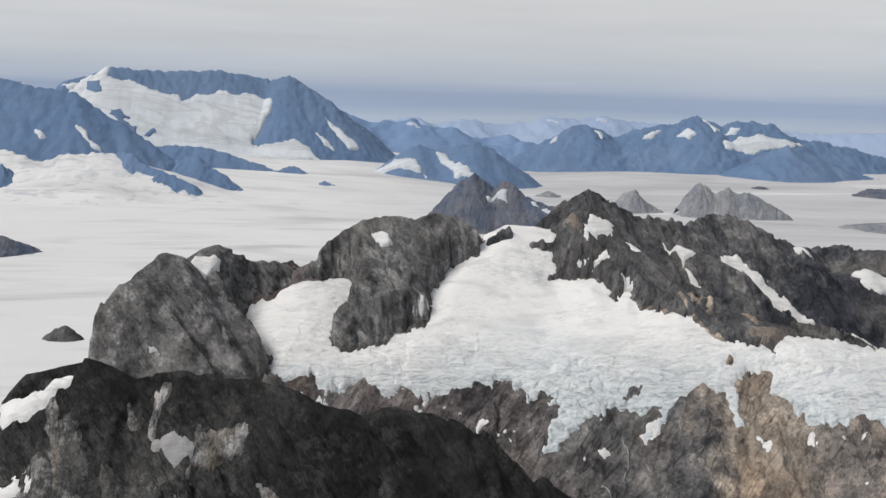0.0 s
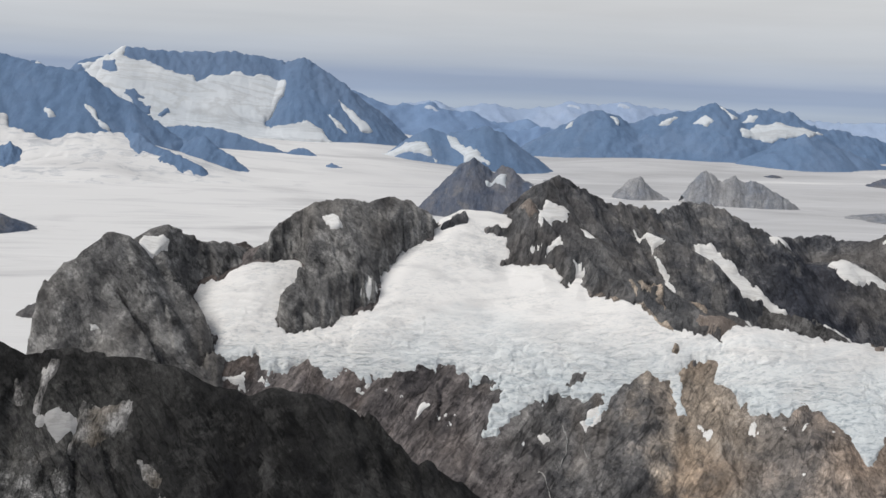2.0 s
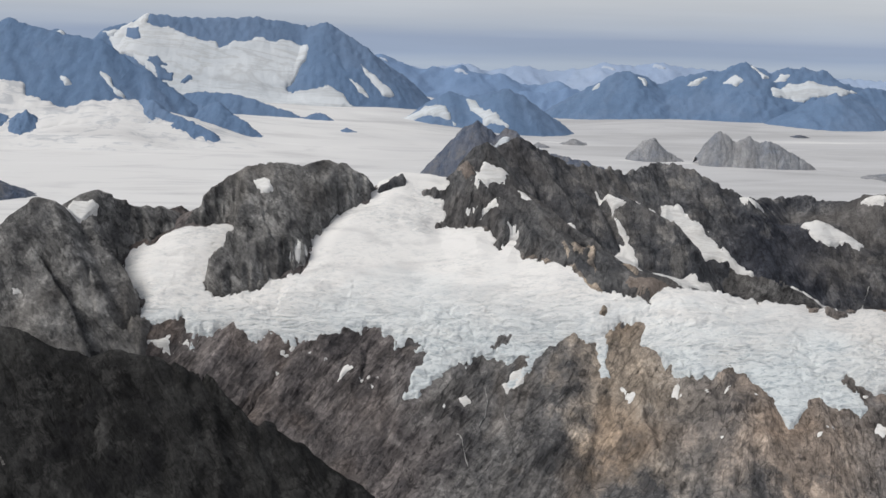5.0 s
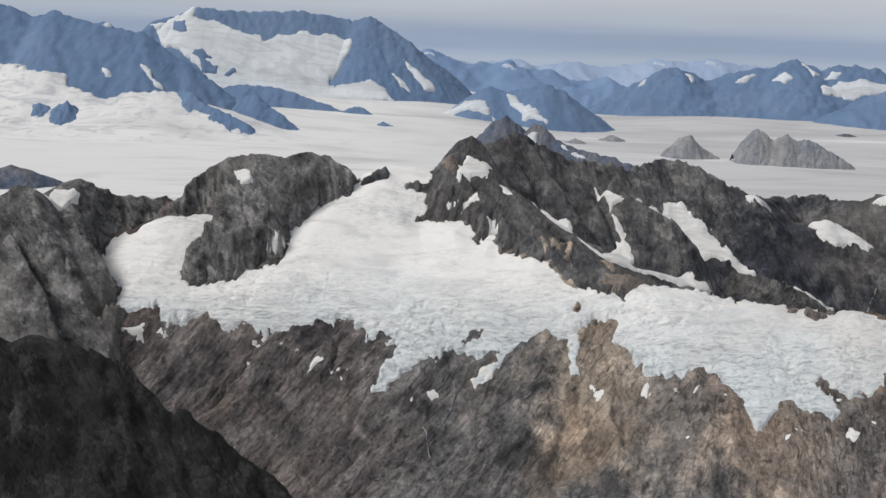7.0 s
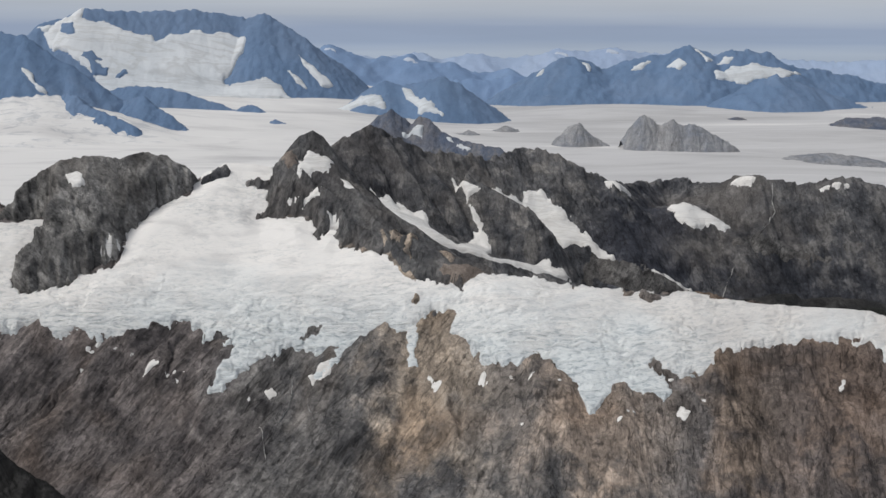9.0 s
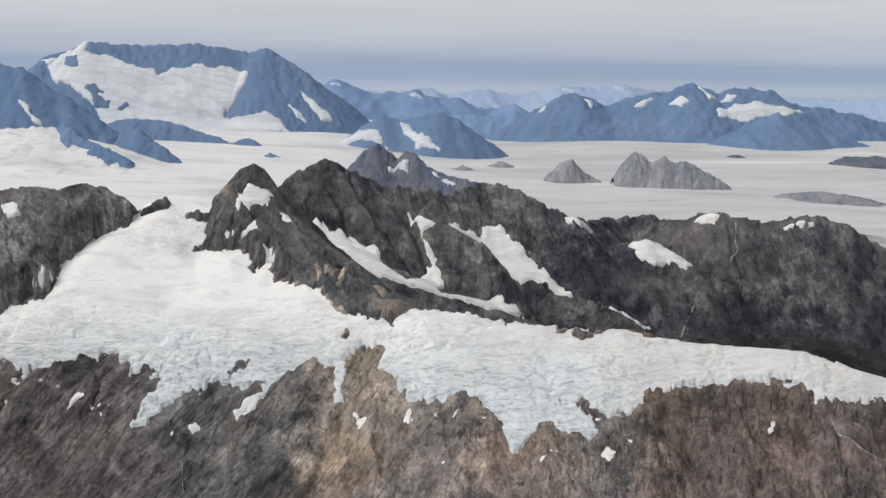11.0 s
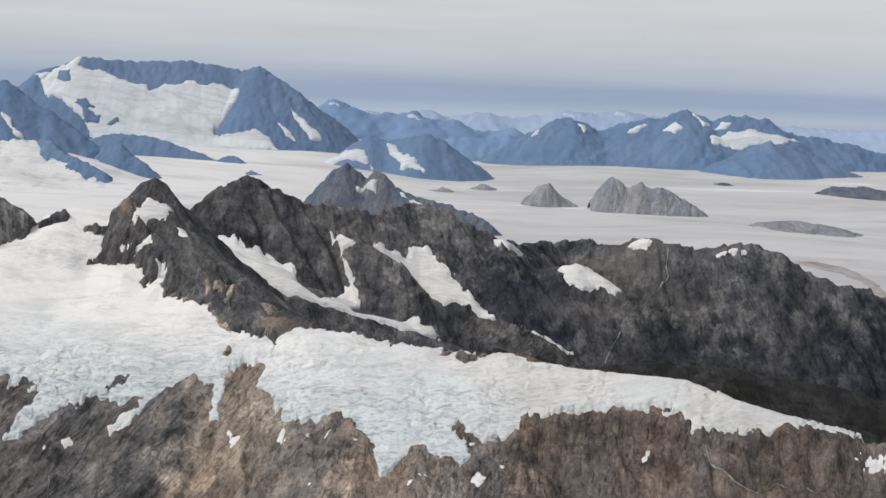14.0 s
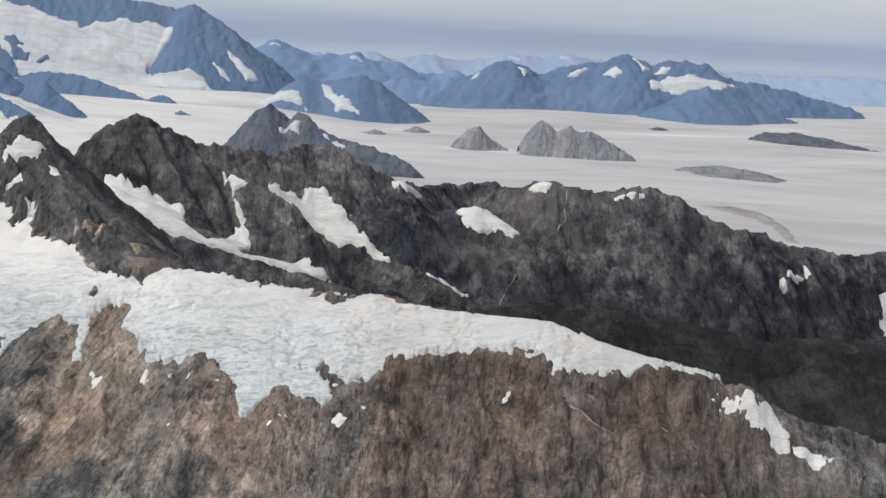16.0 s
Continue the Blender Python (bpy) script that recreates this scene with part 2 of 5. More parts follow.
def snow_material(name, clean, dusty, size=1.0, dirty=0.8, relief=1.0):
    """Old summer snow: clean and dusty patches, thin dirt bands, wind ripples."""
    m, n, link, bsdf = nodes_of(name)
    c = n.new("ShaderNodeTexCoord")
    big = noise_node(n, link, c, 0.016 / size, 6, (0.6, 1, 1))
    ripple = noise_node(n, link, c, 0.09 / size, 7, (0.3, 1.2, 1.2), 0.62)
    ripple.inputs["Distortion"].default_value = 0.6
    grain = noise_node(n, link, c, 0.7 / size, 6, (0.5, 1, 1), 0.65)
    bands = noise_node(n, link, c, 0.05 / size, 5, (0.25, 1.3, 1.3), 0.6)
    bands.inputs["Distortion"].default_value = 1.0
    col = ramp_node(n, link, big.outputs["Fac"], ((0.38, clean), (0.64, dusty))).outputs["Color"]
    tone = ramp_node(n, link, ripple.outputs["Fac"], ((0.32, (0.86, 0.87, 0.88)), (0.52, (1, 1, 1)), (0.7, (1.05, 1.05, 1.04))))
    col = mix_node(n, link, min(0.8, 1.3 * dirty), col, tone.outputs["Color"], "MULTIPLY")
    dirt = ramp_node(n, link, bands.outputs["Fac"], ((0.43, (1, 1, 1)), (0.465, (0.80, 0.79, 0.78)), (0.5, (1, 1, 1)), (0.55, (1, 1, 1)), (0.575, (0.84, 0.83, 0.81)), (0.6, (1, 1, 1))))
    col = mix_node(n, link, dirty, col, dirt.outputs["Color"], "MULTIPLY")
    link.new(col, bsdf.inputs["Base Color"])
    bsdf.inputs["Roughness"].default_value, bsdf.inputs["Specular IOR Level"].default_value = 0.75, 0.25
    add = n.new("ShaderNodeMath")
    add.operation = "MULTIPLY_ADD"
    add.inputs[1].default_value = 4.0
    link.new(ripple.outputs["Fac"], add.inputs[0])
    link.new(grain.outputs["Fac"], add.inputs[2])
    bump = n.new("ShaderNodeBump")
    bump.inputs["Strength"].default_value, bump.inputs["Distance"].default_value = 0.5, 0.9 * size * relief
    link.new(add.outputs[0], bump.inputs["Height"])
    link.new(bump.outputs["Normal"], bsdf.inputs["Normal"])
    return m


def glacier_material(name, clean, dusty, ice, grey):
    """A crevassed glacier: smooth cream snow above, fields of fine wavy crevasses, pale blue broken ice at its lower edge, grey old ice to one side."""
    m, n, link, bsdf = nodes_of(name)
    c = n.new("ShaderNodeTexCoord")
    axis = n.new("ShaderNodeSeparateXYZ")
    link.new(c.outputs["Object"], axis.inputs[0])
    zone = noise_node(n, link, c, 0.020, 5, (0.7, 1, 1), 0.6, warp=0.6)
    soft = noise_node(n, link, c, 0.045, 5, (0.4, 1.2, 1.2), 0.55, warp=1.2)
    wavy = noise_node(n, link, c, 0.16, 5, (0.42, 1.3, 1.3), 0.6, warp=1.4)
    flecks = noise_node(n, link, c, 0.42, 5, (0.5, 1.2, 1.2), 0.65, warp=0.8)
    grain = noise_node(n, link, c, 1.1, 5, (0.7, 1, 1), 0.65)

    def gate(source, slope, reach, offset_from):
        """0 to 1 over a stretch of height or side, with a torn border."""
        torn = n.new("ShaderNodeMath")
        torn.operation = "MULTIPLY_ADD"
        torn.inputs[1].default_value = slope
        link.new(zone.outputs["Fac"], torn.inputs[0])
        link.new(axis.outputs[source], torn.inputs[2])
        to = n.new("ShaderNodeMapRange")
        to.inputs["From Min"].default_value, to.inputs["From Max"].default_value = reach[0] + slope / 2, reach[1] + slope / 2
        to.inputs["To Max"].default_value = offset_from
        link.new(torn.outputs[0], to.inputs["Value"])
        return to.outputs["Result"]

    col = ramp_node(n, link, soft.outputs["Fac"], ((0.36, dusty), (0.50, clean), (0.66, clean))).outputs["Color"]
    col = mix_node(n, link, gate("X", 120.0, (80, 340), 0.85), col, grey)
    aside = n.new("ShaderNodeMapRange")
    aside.inputs["From Min"].default_value, aside.inputs["From Max"].default_value = 90.0, 400.0
    aside.inputs["To Max"].default_value = 22.0
    link.new(axis.outputs["X"], aside.inputs["Value"])
    raised = n.new("ShaderNodeMath")
    raised.operation = "ADD"
    link.new(axis.outputs["Z"], raised.inputs[0])
    link.new(aside.outputs["Result"], raised.inputs[1])
    axis_z = n.new("ShaderNodeCombineXYZ")
    link.new(raised.outputs[0], axis_z.inputs["Z"])
    axis = n.new("ShaderNodeSeparateXYZ")
    link.new(axis_z.outputs[0], axis.inputs[0])
    low = gate("Z", 110.0, (56, 10), 1.0)
    col = mix_node(n, link, low, col, ice)
    field = ramp_node(n, link, zone.outputs["Fac"], ((0.42, (0.02, 0.02, 0.02)), (0.58, (0.6, 0.6, 0.6))))
    amount = mix_node(n, link, 1.0, field.outputs["Color"], low, "ADD")
    slits = ramp_node(n, link, wavy.outputs["Fac"], ((0.34, (0.70, 0.725, 0.745)), (0.44, (0.90, 0.91, 0.92)), (0.49, (1, 1, 1)), (0.62, (1.03, 1.03, 1.02))))
    nicks = ramp_node(n, link, flecks.outputs["Fac"], ((0.36, (0.64, 0.68, 0.71)), (0.45, (0.94, 0.945, 0.95)), (0.5, (1, 1, 1)), (0.66, (1.05, 1.05, 1.05))))
    worn = mix_node(n, link, 1.0, col, slits.outputs["Color"], "MULTIPLY")
    worn = mix_node(n, link, 1.0, worn, nicks.outputs["Color"], "MULTIPLY")
    limit = n.new("ShaderNodeClamp")
    link.new(amount, limit.inputs["Value"])
    col = mix_node(n, link, limit.outputs[0], col, worn)
    link.new(col, bsdf.inputs["Base Color"])
    bsdf.inputs["Roughness"].default_value, bsdf.inputs["Specular IOR Level"].default_value = 0.7, 0.25
    rise = n.new("ShaderNodeMath")
    rise.operation = "MULTIPLY_ADD"
    rise.inputs[1].default_value = 2.2
    link.new(wavy.outputs["Fac"], rise.inputs[0])
    link.new(flecks.outputs["Fac"], rise.inputs[2])
    force = n.new("ShaderNodeMapRange")
    force.inputs["To Min"].default_value, force.inputs["To Max"].default_value = 0.12, 0.75
    link.new(limit.outputs[0], force.inputs["Value"])
    bump = n.new("ShaderNodeBump")
    bump.inputs["Distance"].default_value = 1.3
    link.new(force.outputs["Result"], bump.inputs["Strength"])
    link.new(rise.outputs[0], bump.inputs["Height"])
    over = n.new("ShaderNodeBump")
    over.inputs["Strength"].default_value, over.inputs["Distance"].default_value = 0.25, 0.3
    link.new(grain.outputs["Fac"], over.inputs["Height"])
    link.new(bump.outputs["Normal"], over.inputs["Normal"])
    link.new(over.outputs["Normal"], bsdf.inputs["Normal"])
    return m


def icefield_material(name, clean, dusty, bare):
    """The great icefield: white snow with soft grey dust bands, bare grey ice to the right with white drift streaks."""
    m, n, link, bsdf = nodes_of(name)
    c = n.new("ShaderNodeTexCoord")
    axis = n.new("ShaderNodeSeparateXYZ")
    link.new(c.outputs["Object"], axis.inputs[0])
    broad = noise_node(n, link, c, 0.0016, 6, (0.7, 1, 1), 0.55, warp=0.8)
    bands = noise_node(n, link, c, 0.0045, 7, (0.45, 1.2, 1), 0.6, warp=1.0)
    drifts = noise_node(n, link, c, 0.011, 6, (0.3, 1.1, 1), 0.6, warp=1.2)
    torn = n.new("ShaderNodeMath")
    torn.operation = "MULTIPLY_ADD"
    torn.inputs[1].default_value = 1400.0
    link.new(broad.outputs["Fac"], torn.inputs[0])
    link.new(axis.outputs["X"], torn.inputs[2])
    side = n.new("ShaderNodeMapRange")
    side.inputs["From Min"].default_value, side.inputs["From Max"].default_value = 480.0, 1050.0
    link.new(torn.outputs[0], side.inputs["Value"])
    white = ramp_node(n, link, bands.outputs["Fac"], ((0.34, dusty), (0.46, clean), (0.7, clean)))
    old = ramp_node(n, link, bands.outputs["Fac"], ((0.34, tuple(0.86 * k for k in bare)), (0.5, bare), (0.60, tuple(1.08 * k for k in bare)), (0.68, clean)))
    col = mix_node(n, link, side.outputs["Result"], white.outputs["Color"], old.outputs["Color"])
    tone = ramp_node(n, link, drifts.outputs["Fac"], ((0.34, (0.86, 0.86, 0.87)), (0.47, (1, 1, 1)), (0.60, (1, 1, 1)), (0.70, (1.08, 1.08, 1.08))))
    col = mix_node(n, link, 0.85, col, tone.outputs["Color"], "MULTIPLY")
    # crevasses open where the ice runs over a steeper bed
    lie = n.new("ShaderNodeNewGeometry")
    up = n.new("ShaderNodeSeparateXYZ")
    link.new(lie.outputs["Normal"], up.inputs[0])
    steep = n.new("ShaderNodeMapRange")
    steep.inputs["From Min"].default_value, steep.inputs["From Max"].default_value = 0.985, 0.955
    link.new(up.outputs["Z"], steep.inputs["Value"])
    rifts = noise_node(n, link, c, 0.035, 6, (0.5, 1.2, 1.2), 0.62, warp=1.2)
    rift = ramp_node(n, link, rifts.outputs["Fac"], ((0.40, (0.74, 0.76, 0.79)), (0.47, (0.92, 0.925, 0.935)), (0.52, (0.98, 0.98, 0.98))))
    riven = mix_node(n, link, 1.0, col, rift.outputs["Color"], "MULTIPLY")
    col = mix_node(n, link, steep.outputs["Result"], col, riven)
    link.new(col, bsdf.inputs["Base Color"])
    bsdf.inputs["Roughness"].default_value, bsdf.inputs["Specular IOR Level"].default_value = 0.8, 0.2
    bump = n.new("ShaderNodeBump")
    bump.inputs["Strength"].default_value, bump.inputs["Distance"].default_value = 0.4, 6.0
    link.new(drifts.outputs["Fac"], bump.inputs["Height"])
    link.new(bump.outputs["Normal"], bsdf.inputs["Normal"])
    return m


WALL_ROCK = rock_material("banded_wall_rock", (0.088, 0.087, 0.090), (0.156, 0.151, 0.150), (0.25, 0.24, 0.234), (0.21, 0.175, 0.147), 1.0, 0.36, 1.0, 0.36,
                          zones=(((35, 95), (2.0, 1.74, 1.44), (-55, -15)), ((120, 195), (1.7, 1.45, 1.24), (-60, -30)), ((215, 470), (0.85, 0.77, 0.745), (-260, -240)),
                                 ((-420, -60), (0.86, 0.80, 0.80), (-260, -240)), ((285, 335), (1.2, 1.06, 0.93), (-45, -15)), ((365, 400), (1.15, 1.07, 0.98), (-40, -15)),
                                 ((235, 262), (1.25, 1.15, 1.0), (-60, -30))), ledge=(0.74, 1.0), lean=(38.0, 8.0, 20.0, 200.0), drawn=0.2)
DOME_ROCK = rock_material("grey_dome_rock", (0.090, 0.089, 0.091), (0.165, 0.162, 0.160), (0.32, 0.312, 0.302), (0.19, 0.178, 0.166), 0.9, 0.30, 1.0, 0.4, ledge=(0.74, 1.3), lean=-38.0, drawn=0.6)
# base tones hold slight haze; the dark blue tints paint the shaded lower cliffs
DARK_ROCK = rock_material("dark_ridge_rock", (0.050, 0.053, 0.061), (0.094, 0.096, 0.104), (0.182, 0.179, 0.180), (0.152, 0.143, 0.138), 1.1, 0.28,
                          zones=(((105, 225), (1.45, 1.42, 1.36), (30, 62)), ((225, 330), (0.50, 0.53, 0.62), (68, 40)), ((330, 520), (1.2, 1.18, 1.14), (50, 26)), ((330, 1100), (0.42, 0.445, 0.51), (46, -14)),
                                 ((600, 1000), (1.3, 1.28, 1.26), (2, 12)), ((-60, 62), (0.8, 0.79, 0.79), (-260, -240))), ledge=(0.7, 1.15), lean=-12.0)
SHOULDER_ROCK = rock_material("grey_shoulder_rock", (0.066, 0.068, 0.074), (0.105, 0.106, 0.110), (0.165, 0.163, 0.163), (0.132, 0.121, 0.116), 1.0, 0.28, ledge=(0.7, 1.15), lean=20.0)
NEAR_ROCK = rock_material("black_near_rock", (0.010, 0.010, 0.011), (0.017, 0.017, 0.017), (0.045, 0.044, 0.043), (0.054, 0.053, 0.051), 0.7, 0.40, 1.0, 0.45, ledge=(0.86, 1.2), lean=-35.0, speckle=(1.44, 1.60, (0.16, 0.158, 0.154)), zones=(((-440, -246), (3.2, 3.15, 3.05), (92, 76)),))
TALUS = rock_material("grey_talus", (0.060, 0.059, 0.060), (0.098, 0.096, 0.096), (0.17, 0.166, 0.163), (0.125, 0.117, 0.112), 0.6, 0.34, lean=40.0)
# dark spur stone; the cloud shadow over the valley is put into its colour
SPUR_ROCK = rock_material("shaded_mossy_rock", (0.020, 0.021, 0.022), (0.033, 0.033, 0.034), (0.053, 0.052, 0.052), (0.040, 0.038, 0.037), 1.2, 0.25)
TAN_ROCK = rock_material("tan_weathered_rock", (0.17, 0.145, 0.128), (0.24, 0.205, 0.18), (0.33, 0.29, 0.26), (0.26, 0.21, 0.18), 0.7, 0.22)
# nunatak stone, with some blue haze of distance mixed into both colours
NUNATAK_ROCK = rock_material("hazed_nunatak_rock", (0.085, 0.110, 0.165), (0.122, 0.142, 0.19), (0.185, 0.192, 0.215), (0.17, 0.168, 0.182), 1.6, 0.15)
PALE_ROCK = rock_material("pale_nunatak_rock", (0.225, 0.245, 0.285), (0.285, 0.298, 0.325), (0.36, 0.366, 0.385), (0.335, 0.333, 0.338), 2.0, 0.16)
# blue distance haze is painted into these three rock colours, paler farther off
HAZE_BLUE_ROCK = rock_material("haze_blue_rock", (0.126, 0.200, 0.326), (0.140, 0.218, 0.350), (0.156, 0.232, 0.362), (0.156, 0.224, 0.342), 8.0, 0.05, 0.15)
FAR_HAZE_ROCK = rock_material("far_haze_rock", (0.180, 0.275, 0.445), (0.190, 0.285, 0.455), (0.205, 0.30, 0.468), (0.195, 0.29, 0.458), 9.0, 0.03, 0.1)
FAINT_HAZE_ROCK = rock_material("faint_haze_rock", (0.32, 0.41, 0.575), (0.33, 0.42, 0.585), (0.36, 0.445, 0.60), (0.34, 0.43, 0.585), 9.0, 0.02, 0.1)
MOTTLED_ROCK = rock_material("mottled_grey_rock", (0.022, 0.022, 0.022), (0.082, 0.081, 0.079), (0.26, 0.255, 0.248), (0.12, 0.116, 0.11), 0.35, 0.42, drawn=0.8)
SCREE = rock_material("pale_scree", (0.05, 0.049, 0.048), (0.15, 0.145, 0.14), (0.33, 0.32, 0.31), (0.22, 0.185, 0.145), 0.35, 0.42)
SNOW = snow_material("old_snow", (0.83, 0.825, 0.81), (0.75, 0.735, 0.715))
GLACIER_ICE = glacier_material("glacier_ice", (0.86, 0.845, 0.825), (0.70, 0.69, 0.68), (0.71, 0.75, 0.765), (0.575, 0.56, 0.547))
PLAIN_SNOW = icefield_material("icefield_snow", (0.755, 0.75, 0.745), (0.62, 0.615, 0.615), (0.56, 0.56, 0.57))
DIRTY_SNOW = snow_material("dirty_snow", (0.46, 0.455, 0.45), (0.30, 0.295, 0.29), 0.5)
# snow far off, with a little blue haze put into its colour
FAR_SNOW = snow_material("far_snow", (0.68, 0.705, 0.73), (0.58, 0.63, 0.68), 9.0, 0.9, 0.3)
WATER_STREAK = rock_material("pale_meltwater", (0.30, 0.30, 0.295), (0.40, 0.398, 0.39), (0.52, 0.515, 0.505), (0.42, 0.41, 0.395), 0.4, 0.2)
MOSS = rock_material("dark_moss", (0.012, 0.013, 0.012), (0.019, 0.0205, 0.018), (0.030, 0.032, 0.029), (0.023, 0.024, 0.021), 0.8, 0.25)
MORAINE = rock_material("pale_moraine", (0.36, 0.335, 0.32), (0.44, 0.415, 0.40), (0.52, 0.50, 0.485), (0.42, 0.385, 0.36), 2.0, 0.1)
# horizon snow: haze is painted into its colour
FAINT_SNOW = snow_material("faint_hazed_snow", (0.50, 0.56, 0.66), (0.45, 0.52, 0.63), 9.0, 0.3, 0.1)

# ---- relief: noise and ridges ----
_rng = np.random.RandomState(7)
_PERM = np.concatenate([_rng.permutation(512)] * 2)
_GRAD = _rng.uniform(0, 2 * math.pi, 512)
_GX, _GY = np.cos(_GRAD), np.sin(_GRAD)


def perlin(x, y):
    """Smooth gradient noise, about -0.7 to 0.7."""
    xi, yi = np.floor(x).astype(np.int64), np.floor(y).astype(np.int64)
    xf, yf = x - xi, y - yi
    u, v = xf * xf * xf * (xf * (xf * 6 - 15) + 10), yf * yf * yf * (yf * (yf * 6 - 15) + 10)

    def corner(dx, dy):
        h = _PERM[_PERM[(xi + dx) & 511] + ((yi + dy) & 511)]
        return _GX[h] * (xf - dx) + _GY[h] * (yf - dy)

    a = corner(0, 0) * (1 - u) + corner(1, 0) * u
    b = corner(0, 1) * (1 - u) + corner(1, 1) * u
    return a * (1 - v) + b * v


def fbm(x, y, size, octaves=5, gain=0.5, seed=0.0):
    out, amp, k = 0.0, 1.0, 1.0 / size
    for n in range(octaves):
        out = out + amp * perlin(x * k + 17.3 * n + seed, y * k - 9.1 * n + 3.7 * seed)
        amp, k = amp * gain, k * 2.03
    return out


def crags(x, y, size, octaves=5, gain=0.55, seed=0.0):
    """Ridged noise: sharp crests, 0 to about 1.5."""
    out, amp, k = 0.0, 1.0, 1.0 / size
    for n in range(octaves):
        out = out + amp * (1 - 2.2 * np.abs(perlin(x * k + 31.7 * n + seed, y * k + 5.3 * n - seed)))
        amp, k = amp * gain, k * 2.1
    return out


def facets(x, y, size, seed=0.0, tilt=1.3):
    """Broken planes: each cell is a flat face of its own height and tilt, with steps between, about -1 to 1."""
    u, v = x / size + 7.1 * seed, y / size - 3.3 * seed
    iu, iv = np.floor(u).astype(np.int64), np.floor(v).astype(np.int64)
    best, out = np.full(np.shape(u), 9.0), np.zeros(np.shape(u))
    for du in (-1, 0, 1):
        for dv in (-1, 0, 1):
            h = _PERM[_PERM[(iu + du) & 511] + ((iv + dv) & 511)]
            a, b = u - iu - du - 0.5 - 0.45 * _GX[h], v - iv - dv - 0.5 - 0.45 * _GY[h]
            d = a * a + b * b
            k = _PERM[(h + 91) & 511]
            here = 0.55 * _GX[k] + tilt * (_GY[k] * a + 0.7 * _GX[_PERM[k]] * b)
            out, best = np.where(d < best, here, out), np.minimum(best, d)
    return out


def along(line, x):
    """y and z of a contour line given as (x, y, z) points, at x."""
    p = np.array(line, float)
    return np.interp(x, p[:, 0], p[:, 1]), np.interp(x, p[:, 0], p[:, 2])


def smooth(a, b, x):
    t = np.clip((x - a) / (b - a), 0, 1)
    return t * t * (3 - 2 * t)


def spine(x, y, line, front, back, round_off=3.0, power=1.0):
    """Height of a rock ridge: a crest through (x, y, z) points that falls off to the front (towards -y) and to the back."""
    p = np.array(line, float)
    best = np.full(np.shape(x), -1e4)
    for a, b in zip(p[:-1], p[1:]):
        d = b - a
        t = np.clip(((x - a[0]) * d[0] + (y - a[1]) * d[1]) / (d[0] ** 2 + d[1] ** 2 + 1e-9), 0, 1)
        px, py = x - a[0] - t * d[0], y - a[1] - t * d[1]
        r = np.sqrt(px * px + py * py + round_off**2) - round_off
        s = np.where(py < 0, front, back)
        w = py / (np.sqrt(px * px + py * py) + 1e-6)
        s = front + (back - front) * smooth(-0.6, 0.6, w)
        best = np.maximum(best, a[2] + t * d[2] - s * r**power)
    return best


def inside(x, y, outline):
    """Signed distance to a closed plan outline, positive inside."""
    p = np.array(outline, float)
    q = np.roll(p, -1, 0)
    near = np.full(np.shape(x), 1e9)
    odd = np.zeros(np.shape(x), bool)
    for (ax, ay), (bx, by) in zip(p, q):
        dx, dy = bx - ax, by - ay
        t = np.clip(((x - ax) * dx + (y - ay) * dy) / (dx * dx + dy * dy + 1e-9), 0, 1)
        near = np.minimum(near, (x - ax - t * dx) ** 2 + (y - ay - t * dy) ** 2)
        if ay != by:
            odd ^= ((ay > y) != (by > y)) & (x < (bx - ax) * (y - ay) / (by - ay) + ax)
    return np.where(odd, 1, -1) * np.sqrt(near)


# ---- the shelf that carries the hanging glacier: contour lines from its foot to its back ----
SHELF = [
    [(-900, 440, -190), (900, 440, -190)],
    [(-440, 620, -140), (-352, 645, -40), (-240, 668, -16), (-130, 676, -18), (-74, 645, -33), (-4, 644, -26), (50, 638, -19), (100, 626, -18),
     (150, 612, -18), (240, 602, -25), (354, 604, 0), (460, 600, -14), (620, 560, -60)],
    [(-440, 660, -120), (-352, 690, 0), (-245, 693, 20), (-176, 702, 24), (-107, 707, 25), (-23, 697, 20), (42, 687, 17), (115, 662, 17),
     (187, 660, 16), (272, 653, 22), (335, 631, 22), (399, 619, 20), (434, 620, 18), (520, 622, -10), (640, 600, -60)],
    [(-440, 700, -100), (-352, 712, 20), (-236, 718, 42), (-122, 722, 43), (-65, 733, 51), (-4, 712, 45), (68, 714, 54), (135, 678, 36),
     (204, 692, 43), (240, 686, 44), (300, 663, 39), (341, 653, 39), (367, 633, 32), (412, 629, 24), (440, 627, 17), (640, 640, -65)],
    [(-440, 740, -80), (-345, 742, 40), (-218, 759, 82), (-126, 757, 74), (-82, 777, 88), (-42, 776, 82), (7, 760, 75), (33, 746, 75),
     (101, 716, 56), (200, 708, 44), (243, 710, 41), (341, 672, 38), (440, 650, 10), (640, 680, -70)],
    [(-440, 790, -60), (-330, 790, 30), (-218, 790, 88), (-116, 806, 104), (-72, 812, 113), (-34, 812, 112), (19, 800, 92), (60, 780, 60),
     (120, 760, 25), (243, 750, 5), (341, 720, -10), (640, 740, -80)],
    [(-440, 860, -50), (-330, 860, -20), (-218, 850, 20), (-72, 890, 50), (19, 870, 20), (120, 860, -50), (640, 860, -100)],
    [(-900, 1000, -30), (640, 1000, -60)],
]


def shelf_height(x, y):
    lines = [along(line, x) for line in SHELF]
    z = np.where(y < lines[0][0], lines[0][1], lines[-1][1]) + 0.0
    for (y0, z0), (y1, z1) in zip(lines[:-1], lines[1:]):
        t = (y - y0) / (y1 - y0)
        z = np.where((t >= 0) & (t <= 1), z0 + (z1 - z0) * t, z)
    return z

